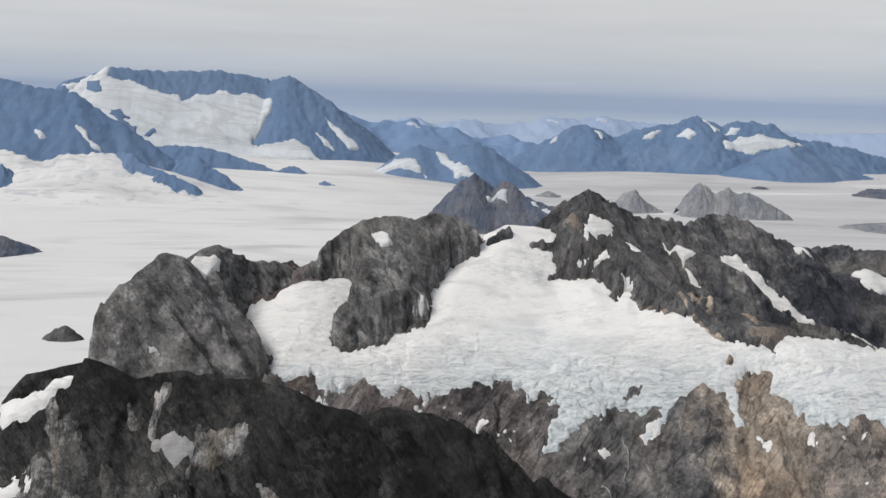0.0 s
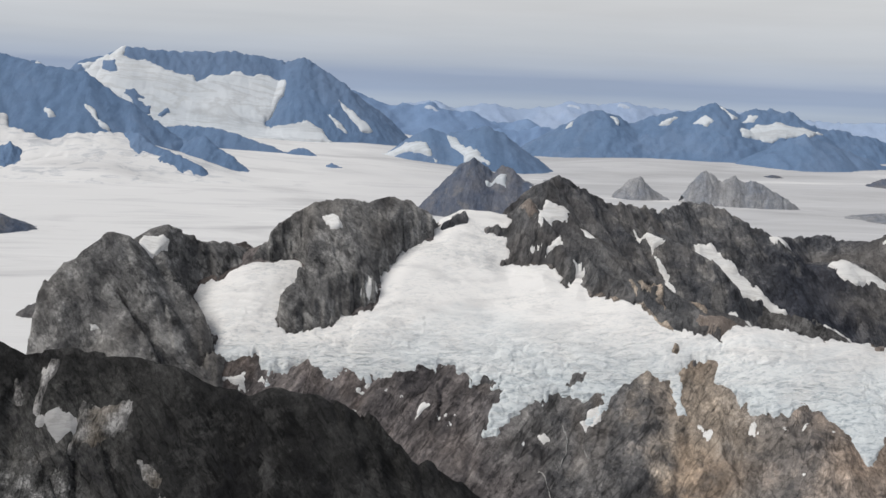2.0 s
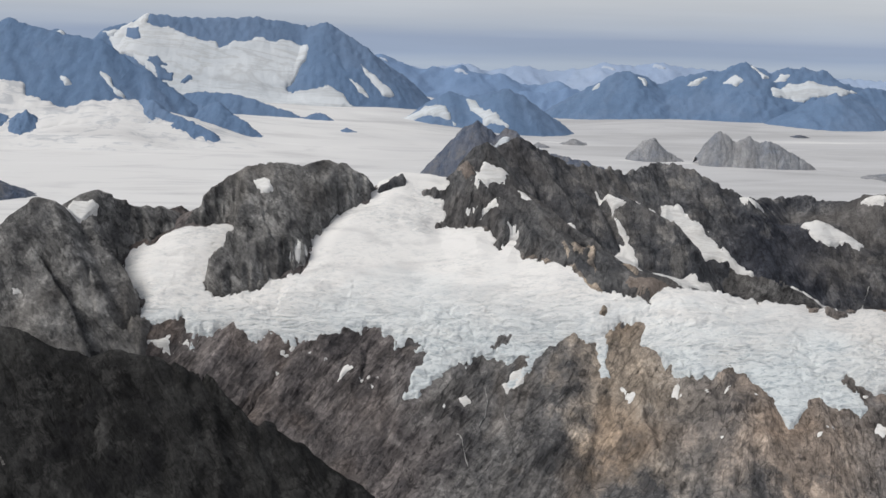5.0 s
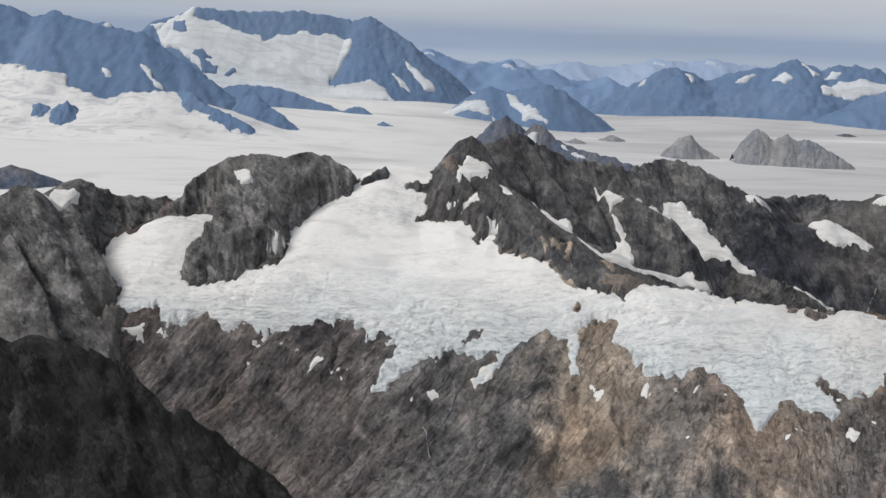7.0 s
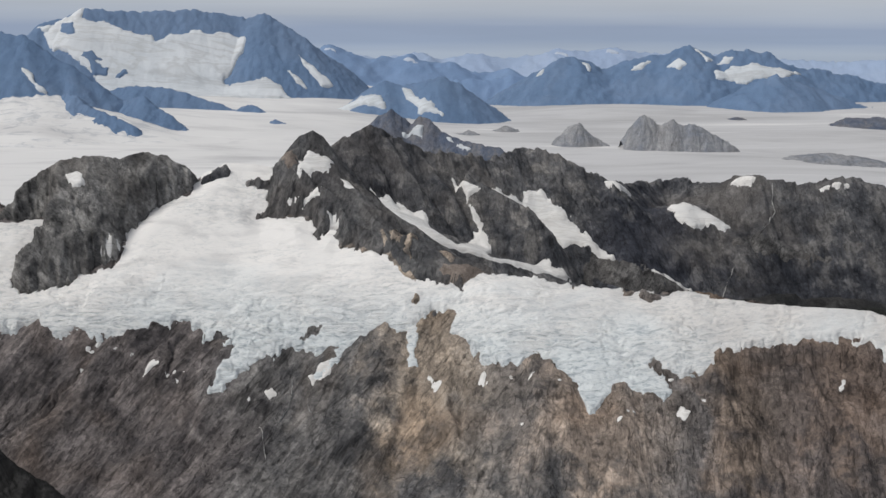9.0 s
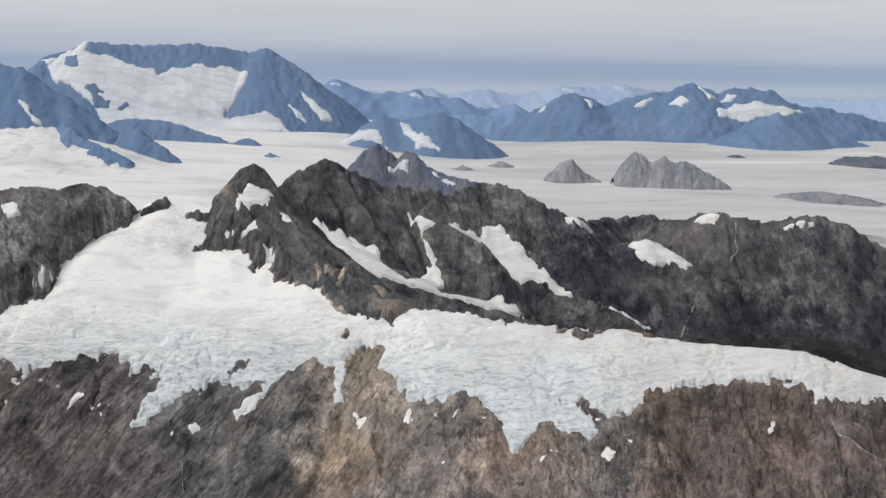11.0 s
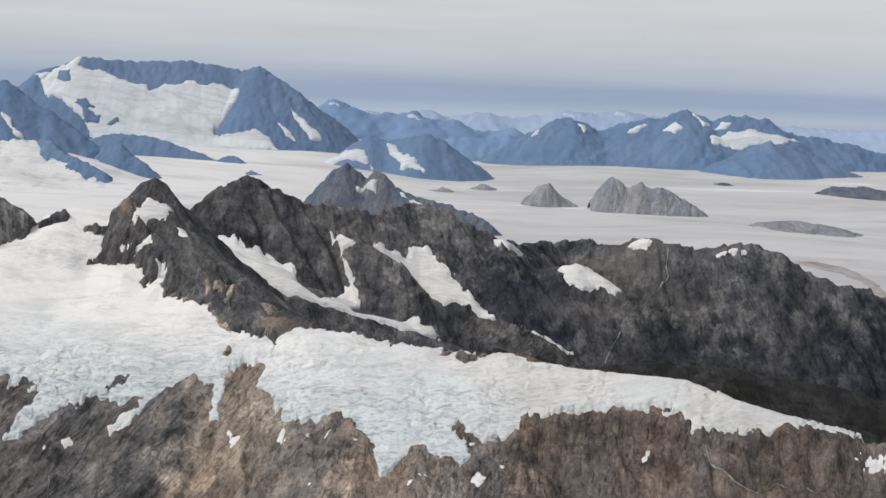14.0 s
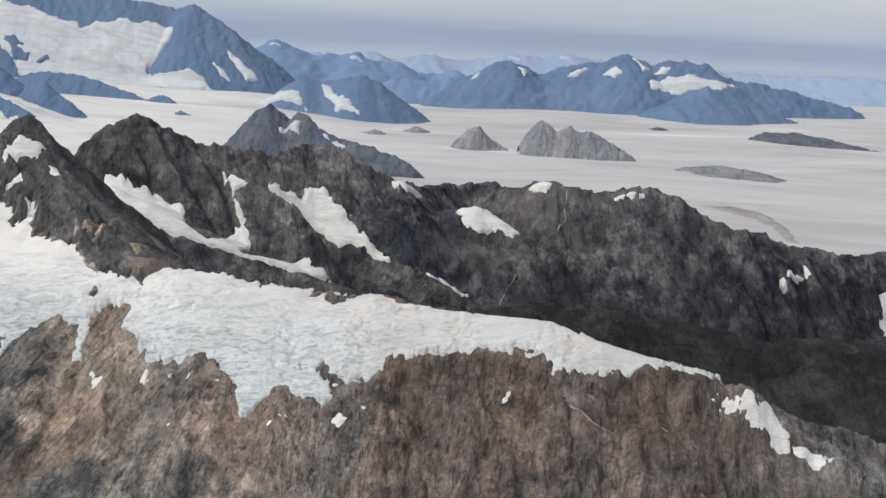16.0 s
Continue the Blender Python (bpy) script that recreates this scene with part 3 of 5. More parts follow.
# ---- plan outlines of snow, scree and ice ----
BASIN_EDGE = [(14, 942), (25, 940), (38, 935), (49, 937), (64, 933), (78, 933), (84, 907), (102.9, 900.0), (109, 912), (130, 900), (154, 910), (178, 922), (199, 919), (172, 904), (149, 902), (125.9, 896.9), (103.0, 895.2), (80.4, 893.7), (62.0, 897.7), (48, 901), (31, 913), (20, 928)]
COULOIR_EDGE = [(105, 983), (117, 967), (128, 962), (120, 961), (116, 958), (123, 949), (129, 938), (133, 931), (125.9, 898.1), (112.1, 898.3), (109, 912), (121, 940), (125, 942), (119, 952), (114, 962)]
COULOIR_B_EDGE = [(144, 1003), (158, 1006), (171, 1008), (176, 1015), (189, 1020), (194, 1014), (207, 1005), (217, 996), (231, 986), (248, 976), (241, 978), (221, 987), (206, 986), (194, 992), (181, 997), (168, 998), (155, 999)]
SADDLE_SNOW_EDGE = [(251, 1033), (262, 1036), (280, 1048), (274, 1038), (264, 1024), (255, 1028)]
BOWL_SNOW_EDGE = [(312, 1030), (322, 1040), (340, 1046), (345, 1036), (358, 1028), (370, 1022), (362, 1014), (344, 1017), (329, 1010), (320, 1013)]
CREST_SNOW_EDGE = [(383, 1068), (392, 1064), (402, 1051), (397, 1048), (385, 1057)]
TOP_SNOW_EDGE = [(457, 1034), (471, 1034), (486, 1032), (473, 1031), (459, 1031)]
FOOT_SNOW_EDGE = [(280, 966), (300, 968), (319, 969), (310, 965), (289, 963)]
END_SNOW_EDGE = [(602, 983), (620, 1004), (633, 1009), (639, 1009), (624, 996), (604, 980)]
END_SNOW_B_EDGE = [(637, 1018), (644, 1014), (649, 1005), (642, 1010)]
LEDGE_EDGE = [(362, 1003), (386, 1015), (397, 1006), (415, 1004), (439, 996), (461, 989), (453, 988), (429, 995), (408, 996), (383, 1001)]
FAN_EDGE = [(233, 982), (250, 974), (280, 966), (311, 968), (341, 964), (303, 952), (268, 948), (230, 961), (211, 922), (221, 974)]
SHOULDER_EDGE = [(-21.5, 790.2), (-12.5, 800.0), (-2.7, 800.5), (5.9, 801.2), (2.5, 792.0), (-8.9, 789.9), (-17.8, 784.9)]
SHOULDER_B_EDGE = [(10.4, 786.4), (16.8, 788.1), (21.0, 777.2), (14.1, 779.3)]
SHOULDER_C_EDGE = [(-25.3, 777.8), (-14.6, 776.4), (-4.6, 781.7), (-2.2, 776.6), (-14.5, 775.9)]
SHOULDER_D_EDGE = [(2.3, 762.3), (6.7, 763.3), (9.1, 759.7), (4.2, 759.6)]
SPOT_EDGE = [(-173.4, 765.2), (-168.9, 766.7), (-163.1, 764.7), (-160.2, 760.1), (-164.7, 757.6), (-170.5, 760.5)]
DOME_SNOW_EDGE = [(-146, 739), (-142, 743), (-135, 750), (-134, 747), (-140, 740)]
DOME_STRIP_EDGE = [(-296, 727), (-290, 741), (-281, 741), (-273, 743), (-277, 734), (-288, 724)]
DOME_DOT_EDGE = [(-312.4, 679.5), (-308.9, 680.5), (-307.6, 680.2), (-310.2, 678.4)]
WALL_A_EDGE = [(211.5, 622.3), (216.0, 623.6), (219.0, 621.9), (216.1, 616.9), (213.0, 614.2), (212.1, 617.5)]
WALL_B_EDGE = [(66.5, 663.5), (71.5, 659.2), (74.4, 656.7), (69.3, 652.3)]
WALL_C_EDGE = [(308.1, 618.4), (311.3, 624.4), (315.7, 625.0), (312.3, 620.3)]
WALL_D_EDGE = [(-112.5, 682.4), (-107.3, 688.8), (-102.0, 687.1), (-103.7, 686.9), (-109.1, 685.0)]
WALL_E_EDGE = [(-35.0, 668.7), (-32.3, 670.8), (-28.6, 667.8), (-32.0, 665.7)]
SPUR_SNOW_EDGE = [(430.0, 613.1), (442.3, 613.3), (450.6, 617.2), (459.0, 616.4), (464.6, 619.4), (468.2, 613.9), (473.5, 608.1), (472.5, 601.4), (466.5, 600.7), (462.4, 601.3), (461.8, 606.0), (445.4, 607.9), (444.1, 611.0), (435.1, 611.8)]
SPUR_SNOW_B_EDGE = [(475.0, 603.6), (483.9, 603.1), (490.2, 600.8), (496.2, 596.5), (486.6, 594.6), (479.4, 598.9)]
H1_EDGE = [(-14.8, 691.3), (-9.6, 696.0), (-0.6, 695.8), (-4.1, 692.2)]
H3_EDGE = [(56.8, 699.8), (59.4, 702.7), (61.9, 701.3), (60.3, 698.2)]
H4_EDGE = [(203.3, 689.2), (206.7, 698.9), (210.5, 691.2), (216.8, 698.7), (217.2, 686.5), (208.2, 685.1)]
F1_EDGE = [(-334.8, 431.7), (-325.2, 426.2), (-313.2, 427.6), (-306.7, 425.9), (-310.7, 424.9), (-313.5, 423.3), (-320.3, 421.5), (-332.3, 421.0)]
F2_EDGE = [(-330.4, 411.6), (-324.5, 411.6), (-317.8, 409.7), (-320.7, 407.5), (-329.7, 408.5)]
F3_EDGE = [(-316.3, 422.3), (-313.8, 425.4), (-311.1, 421.3), (-308.6, 412.8), (-305.8, 404.5), (-311.1, 405.5), (-313.0, 414.3)]
F4_EDGE = [(-286.1, 423.2), (-283.8, 420.6), (-280.1, 415.5), (-279.6, 413.2), (-283.0, 417.0), (-286.4, 420.7)]
F5_EDGE = [(-274.5, 427.5), (-270.4, 425.9), (-272.2, 421.8), (-275.6, 418.3), (-276.8, 415.4), (-279.1, 416.3), (-277.3, 419.5), (-276.1, 423.5)]
F6_EDGE = [(-262.2, 413.6), (-259.7, 416.3), (-249.4, 417.1), (-241.9, 416.3), (-239.6, 415.1), (-243.5, 413.4), (-242.6, 411.6), (-250.5, 411.4), (-256.3, 409.6), (-260.3, 409.1), (-265.1, 407.5), (-264.6, 409.9), (-261.8, 411.4)]
F7_EDGE = [(-277.8, 414.1), (-273.8, 414.7), (-267.7, 415.2), (-262.2, 413.6), (-261.1, 413.2), (-263.7, 410.8), (-268.4, 408.8), (-273.2, 412.1)]
F8_EDGE = [(-240.5, 407.7), (-237.2, 406.5), (-234.5, 404.9), (-230.4, 402.2), (-227.6, 399.8), (-229.9, 399.1), (-234.2, 402.6), (-237.3, 404.5)]
BARE_A_EDGE = [(-330, 412), (-312, 418), (-296, 413), (-282, 410), (-262, 404), (-250, 396), (-262, 390), (-300, 390), (-335, 396)]
WALL_F_EDGE = [(-232.2, 693.5), (-219.4, 697.1), (-207.0, 697.5), (-202.9, 698.2), (-214.8, 694.7), (-225.8, 693.0)]
WALL_G_EDGE = [(98.0, 656.3), (100.2, 660.1), (101.4, 658.7), (99.7, 652.7), (98.0, 653.2)]
WALL_H_EDGE = [(-8.8, 671.9), (-1.9, 675.7), (3.5, 680.8), (6.8, 679.8), (5.2, 674.6), (-0.7, 668.8), (-6.5, 666.9)]
FLECKS = [(-155.7, 696.2), (-148.5, 696.4), (-142.5, 698.6), (-145.8, 695.2), (-150.6, 688.3), (-138.0, 687.7), (-104.1, 693.0), (-91.3, 677.3), (-82.5, 694.5), (-120.5, 693.7), (-131.2, 692.7), (-39.6, 674.0), (-45.1, 666.1), (-96.7, 683.4), (115.1, 647.5), (181.8, 620.0), (156.0, 616.6), (212.1, 640.3), (-32.4, 667.6), (208.3, 636.0), (176.2, 616.8), (185.2, 620.1), (204.6, 667.1), (115.4, 646.2), (101.3, 654.0), (119.3, 621.7), (-32.2, 668.2), (-92.9, 683.9), (-86.4, 683.2), (-67.9, 681.4), (-34.5, 694.2), (183.3, 621.8), (127.5, 644.6), (144.3, 639.8), (229.8, 627.0)]
BIGFACE_EDGE = [(-822, 3093), (-805, 3107), (-771, 3118), (-751, 3132), (-733, 3142), (-723, 3148), (-718, 3114), (-698, 3107), (-673, 3108), (-644, 3108), (-609, 3103), (-576, 3100), (-538, 3095), (-526, 3078), (-513, 3091), (-495, 3106), (-458, 3103), (-429, 3122), (-399, 3121), (-355, 3136), (-295, 3125), (-297, 3082), (-306, 3059), (-321, 3033), (-339, 3003), (-325, 2985), (-290, 2990), (-240, 2998), (-190, 2985), (-160, 2950), (-300, 2920), (-364, 2925), (-404, 2900), (-460, 2890), (-542, 2890), (-597, 2900), (-674, 2977), (-712, 2997), (-752, 3019), (-781, 3036), (-806, 3074)]
BIGROCKA_EDGE = [(-770, 3078), (-770, 3114), (-740, 3094), (-727, 3078), (-710, 3040), (-729, 3053), (-754, 3070)]
BIGROCKB_EDGE = [(-709, 3004), (-695, 3020), (-675, 3031), (-650, 3006), (-663, 2998), (-640, 2987), (-627, 2995), (-630, 2969), (-657, 2965), (-682, 2986)]
BIGROCKC_EDGE = [(-621, 2960), (-610, 2981), (-598, 2995), (-584, 2997), (-577, 2979), (-594, 2964)]
APRON_EDGE = [(-1227, 2449), (-870, 2334), (-826, 2332), (-811, 2336), (-800, 2315), (-765, 2303), (-717, 2283), (-675, 2291), (-625, 2313), (-599, 2322), (-568, 2331), (-553, 2310), (-531, 2287), (-483, 2247), (-1119, 2173)]
HORN_EDGE = [(-904, 2846), (-892, 2851), (-875, 2866), (-858, 2849), (-878, 2848)]
BIGFLANK_EDGE = [(-150, 3088), (-124, 3075), (-85, 3053), (-52, 3038), (-85, 3019), (-116, 3045), (-143, 3071)]
BIGFLANK2_EDGE = [(-186, 3036), (-146, 3019), (-124, 3000), (-151, 3004)]
BIGTOP_EDGE = [(-843, 3117), (-798, 3115), (-774, 3140), (-739, 3113), (-773, 3100), (-816, 3095)]
LEFTA_EDGE = [(-671, 2369), (-654, 2361), (-612, 2332), (-631, 2332), (-662, 2356)]
LEFTB_EDGE = [(-742, 2352), (-730, 2347), (-715, 2336), (-727, 2337)]
HILLS_EDGE = [(115, 2798), (136, 2788), (157, 2747), (190, 2715), (207, 2685), (157, 2698), (143, 2742), (122, 2775)]
HILLA_EDGE = [(-41, 2799), (-7, 2798), (18, 2803), (52, 2768), (80, 2745), (85, 2714)]
BLA_EDGE = [(1046, 3293), (1113, 3336), (1198, 3339), (1262, 3326), (1330, 3346), (1259, 3284), (1180, 3274), (1144, 3262), (1109, 3256), (1105, 3274), (1047, 3262)]
BLB_EDGE = [(920, 3342), (955, 3350), (982, 3323), (945, 3302)]
BLC_EDGE = [(816, 3350), (870, 3386), (888, 3374), (846, 3348)]
BLD_EDGE = [(1016, 3397), (1039, 3383), (1072, 3363), (1042, 3342)]
BLE_EDGE = [(665, 3380), (701, 3390), (689, 3353)]
BLF_EDGE = [(527, 3364), (553, 3389), (566, 3390), (546, 3357)]
BLG_EDGE = [(1071, 3346), (1106, 3378), (1132, 3367), (1104, 3337)]
NUNA_EDGE = [(112, 1849), (122, 1843), (118, 1829), (101, 1842), (91, 1842), (105, 1848)]
NUNB_EDGE = [(151, 1837), (175, 1816), (198, 1795), (179, 1805), (161, 1824)]
MORAINE_EDGE = [(692, 1556), (751, 1572), (783, 1523), (772, 1414), (740, 1285), (728, 1299), (750, 1399), (747, 1472), (721, 1510)]
STREAM_LINE = [(-19.4, 674.7), (-17.8, 661.8), (-21.0, 654.0), (-26.2, 646.9)]
STREAM_B_LINE = [(-8.2, 657.2), (-6.5, 652.0), (-8.1, 648.1)]
STREAM_C_LINE = [(-37.8, 650.8), (-33.8, 637.5), (-32.7, 628.2)]
STREAM_D_LINE = [(345.0, 618.8), (345.5, 610.2), (358.0, 602.3), (369.2, 601.0), (385.8, 599.5), (408.6, 598.9)]
FALL_LINE = [(415.7, 1042.7), (412.4, 1031.1), (412.5, 1023.1), (403.1, 1011.5), (395.1, 1009.2), (381.6, 1005.5)]
FALL_B_LINE = [(365.1, 989.0), (354.7, 975.5), (347.6, 965.2)]
GROOVE_LINE = [(-309.9, 699.5), (-300.5, 695.7), (-287.5, 683.7), (-273.6, 674.3), (-261.8, 661.9)]

# ---- crest lines of the rock masses, as (x, y, z) ----
LEFT_DOME = [(-352, 684, 30), (-345, 692, 61), (-339, 696, 78), (-330, 702, 90), (-318, 710, 98), (-306, 718, 107), (-297, 720, 104)]
LEFT_ARETE = [(-306, 718, 107), (-292, 708, 90), (-275, 698, 55), (-262, 690, 20)]
LEFT_BACK = [(-297, 738, 98), (-285, 748, 105), (-276, 750, 108), (-266, 753, 104), (-255, 764, 95), (-244, 771, 91), (-239, 774, 93),
             (-231, 778, 90), (-224, 780, 87), (-203, 783, 85)]
LEFT_SIDE = [(-276, 750, 106), (-272, 728, 78), (-262, 708, 45), (-254, 692, 15)]
DOME = [(-215, 771, 80), (-204, 772, 98), (-196, 773, 111), (-189, 774, 116), (-177, 776, 123), (-164, 778, 126), (-150, 783, 123),
        (-142, 786, 122), (-126, 792, 126), (-114, 795, 123), (-102, 798, 116), (-95, 800, 107)]
DOME_ARM = [(-163, 775, 122), (-157, 757, 94), (-160, 745, 73), (-172, 735, 60), (-196, 723, 46)]
DOME_ARM_2 = [(-135, 788, 120), (-136, 762, 88), (-140, 748, 72)]
TINY = [(-87, 800, 107), (-82, 801, 110), (-77, 803, 114), (-71, 804, 116), (-69, 806, 112)]
SMALL_PEAK = [(-31, 808, 121), (-25, 810, 129), (-18, 811, 135), (-10, 813, 139), (-4, 816, 135), (2, 818, 126), (9, 822, 116)]
BUTTRESS = [(-8, 811, 135), (8, 792, 108), (19, 781, 101), (28, 760, 86), (36, 746, 77), (52, 734, 69), (70, 725, 62), (100, 711, 57), (122, 712, 50)]
BUTTRESS_2 = [(-30, 800, 110), (-34, 788, 97), (-42, 777, 84)]
BUTTRESS_3 = [(15, 785, 101), (4, 768, 82), (-3, 757, 74)]
MAIN = [(-40, 965, 70), (-11, 971, 101), (3, 974, 113), (15, 976, 121), (31, 979, 127), (43, 982, 125), (53, 985, 119), (79, 994, 106),
        (99, 1000, 102), (124, 1018, 98), (140, 1028, 94), (161, 1042, 98), (177, 1053, 101), (190, 1050, 100), (208, 1046, 96),
        (232, 1040, 81), (258, 1035, 72)]
MAIN_SADDLE = [(258, 1035, 72), (285, 1080, 60), (300, 1120, 57), (335, 1154, 55), (357, 1147, 59), (366, 1115, 57), (380, 1093, 60), (391, 1072, 70)]
MAIN_RIGHT = [(391, 1072, 70), (401, 1055, 73), (415, 1047, 70), (444, 1042, 65), (464, 1040, 67), (477, 1039, 72), (496, 1039, 71),
              (505, 1032, 67), (518, 1029, 64), (543, 1020, 49), (568, 1010, 40), (598, 1020, 35), (631, 1030, 21), (658, 1042, 18),
              (700, 1060, 9), (728, 1072, 7), (748, 1080, 10), (830, 1090, 0), (1000, 1120, -20)]
RIBS = [
    [(36, 980, 126), (60, 956, 95), (80, 942, 70), (100, 932, 46)],
    [(118, 972, 86), (140, 958, 73), (165, 947, 59), (185, 938, 42), (208, 926, 5)],
    [(178, 1053, 101), (205, 1022, 72), (232, 998, 42), (262, 982, 15), (300, 965, -15)],
    [(258, 1035, 72), (285, 1010, 45), (310, 992, 15), (335, 975, -18)],
    [(405, 1050, 73), (402, 1020, 44), (405, 1000, 12), (410, 985, -20)],
    [(496, 1039, 70), (498, 1005, 35), (505, 985, 5), (512, 965, -25)],
    [(598, 1020, 35), (600, 990, 5), (610, 960, -30)],
    [(444, 1042, 65), (446, 1008, 28), (452, 982, -15)],
    [(543, 1020, 49), (548, 992, 15), (556, 965, -25)],
    [(640, 1032, 20), (650, 1000, -8), (662, 970, -38)],
    [(72, 992, 108), (96, 962, 80), (104, 948, 64)],
    [(208, 1046, 96), (226, 1024, 74), (250, 1006, 46)],
    [(380, 1093, 60), (372, 1060, 48), (378, 1030, 28), (384, 1000, -5)],
]
BOWL = [(300, 1036, 38), (318, 1030, 46), (335, 1036, 46), (352, 1028, 38), (372, 1015, 24)]
FORE = [(-420, 470, 60), (-335, 440, 84), (-326, 432, 93), (-324, 432, 101), (-312, 431, 104), (-303, 430, 107), (-295, 430, 104), (-285, 430, 99),
        (-278, 429, 101), (-266, 429, 102), (-251, 428, 101), (-242, 427, 100), (-225, 424, 97), (-208, 422, 89), (-199, 421, 86),
        (-187, 419, 90), (-174, 417, 88), (-163, 416, 84), (-152, 415, 76), (-141, 413, 68), (-130, 412, 65), (-118, 410, 57), (-80, 400, 25), (-20, 385, -40)]
FORE_RIBS = [
    [(-303, 430, 107), (-301, 422, 84), (-298, 412, 55), (-290, 395, 10)],
    [(-266, 429, 102), (-263, 421, 80), (-258, 410, 52), (-250, 395, 12)],
    [(-225, 424, 97), (-220, 416, 72), (-214, 405, 44), (-205, 392, 5)],
    [(-187, 419, 90), (-180, 411, 68), (-172, 400, 38), (-160, 386, 0)],
    [(-163, 416, 84), (-150, 407, 60), (-138, 398, 34), (-125, 386, 0)],
]


GLACIER_LEFT = [(-248, 693), (-240, 706), (-241, 714), (-251, 725), (-260, 730), (-260, 744), (-254, 752), (-219, 764), (-188, 767), (-183, 756),
                (-188, 746), (-198, 733), (-203, 727), (-196, 717), (-182, 723), (-160, 729), (-138, 742), (-129, 762), (-123, 774), (-112, 786),
                (-95, 792), (-88, 810), (-84, 832), (-60, 836), (-36, 812), (-39, 800), (-56, 800), (-41, 793), (-39, 783), (-46, 774), (-22, 776), (-10, 773),
                (-5, 754), (7, 760), (13, 745), (42, 730), (53, 716), (71, 709), (91, 700), (88, 690), (70, 697), (61, 694), (59, 686), (46, 690), (21, 690)]
GLACIER_LIP = [(14, 681), (0, 670), (-9, 669), (10, 686), (-11, 687), (-20, 690), (-29, 687), (-46, 680), (-51, 678), (-65, 670), (-69, 671), (-66, 679), (-55, 692),
               (-67, 699), (-76, 696), (-78, 704), (-90, 706), (-109, 708), (-126, 702), (-144, 702), (-156, 705), (-160, 701), (-173, 698), (-181, 705),
               (-198, 704), (-205, 698), (-212, 707), (-239, 703), (-247, 693)]
GLACIER_RIGHT = [(88, 697), (96, 711), (117, 713), (137, 712), (163, 705), (196, 709), (198, 693), (205, 706), (216, 706), (212, 690), (222, 688),
                 (236, 704), (247, 688), (277, 676), (310, 668), (345, 657), (374, 645), (391, 636), (412, 632), (436, 628), (429, 623), (399, 623),
                 (366, 620), (354, 624), (338, 627), (334, 638), (324, 643), (304, 648), (271, 651), (255, 652), (244, 649), (241, 641), (228, 644),
                 (218, 642), (204, 652), (201, 649), (211, 634), (205, 630), (185, 638), (172, 634), (160, 624), (156, 634), (145, 647), (131, 656),
                 (111, 655), (101, 666), (81, 682)]
TONGUE = [(60, 698), (60, 669), (54, 669), (52, 690)]


def glacier_reach(x, y):
    """How far inside the ice a place lies, by the smooth plan outline."""
    d = np.maximum(inside(x, y, GLACIER_LEFT + GLACIER_LIP), inside(x, y, GLACIER_RIGHT))
    return np.maximum(d, inside(x, y, TONGUE))


def glacier_depth(x, y):
    return glacier_reach(x, y) + 4.2 * fbm(x, y, 17, 5, 0.62, 3.0) + 1.3 * facets(x, y, 5.0, 4.0) - 0.4


def glacier_height(x, y):
    d = glacier_depth(x, y)
    base = shelf_height(x, y)
    falls = smooth(62, 22, base)
    bend = 0.25 * x + 14 * fbm(x, y, 60, 2, 0.5, 8.0)
    waves = fbm(0.35 * x, y * 1.2 + 0.2 * bend, 34, 3, 0.5, 5.0)
    u, v = 0.55 * x + bend, y + 0.10 * bend + 0.12 * x
    broken = smooth(-0.05, 0.25, fbm(x, y, 45, 2, 0.5, 2.2)) * (0.25 + 0.75 * falls)
    slots = np.exp(-((perlin(0.03 * u, 0.16 * v) / 0.07) ** 2)) + 0.8 * np.exp(-((perlin(0.06 * u + 9, 0.30 * v) / 0.09) ** 2))
    return (base + (0.6 + 2.4 * smooth(2, 16, glacier_reach(x, y))) * np.clip(d / 1.8, 0, 1) + 2.2 * np.minimum(d, 0) + 1.8 * waves - (0.15 + 1.5 * broken) * slots * smooth(0, 4, d)
            + (0.05 + 0.3 * broken) * fbm(0.45 * x + 0.1 * bend, y * 1.2, 8, 3, 0.5, 7.0) + 1.1 * broken * facets(0.6 * x + 0.15 * bend, y, 4.6, 6.0) + 2.0 * fbm(x, y, 70, 2, 0.5, 9.0))


SNOW_LEFT = [(-1500, 2460, 130), (-1040, 2430, 95), (-930, 2410, 80), (-860, 2395, 70), (-779, 2350, 60), (-693, 2335, 57), (-608, 2312, 54), (-549, 2310, 46),
             (-500, 2290, 34), (-440, 2255, 17), (-395, 2240, 6), (-313, 2230, -8)]


def plain_height(x, y):
    """The great icefield: almost flat, a little higher to the left, lower at the near right, and a valley in front of the shelf."""
    z = -15 - 14 * smooth(500, 1100, x) * smooth(2600, 1700, y) + 18 * smooth(0, -600, x) * smooth(1900, 2500, y) + 13 * smooth(300, 700, x) * smooth(2500, 3100, y)
    z = z + 2.5 * fbm(x, y, 420, 3)
    z = np.maximum(z, spine(x, y, SNOW_LEFT, 0.36, 0.3, 20) + 3 * fbm(x, y, 90, 3))
    z = z + (30 * smooth(2120, 2620, y) + 14 * smooth(2700, 3020, y)) * smooth(330, -120, x) * smooth(-1700, -1000, x)
    deep = np.maximum(smooth(960, 700, y + 170 * smooth(-330, -400, x)), smooth(-200, 120, x) * smooth(1060, 900, y))
    return z - 190 * deep


RIM = [(110, 711), (163, 705), (204, 705), (236, 702), (277, 676), (310, 668), (345, 657), (391, 636), (434, 627), (520, 622)]


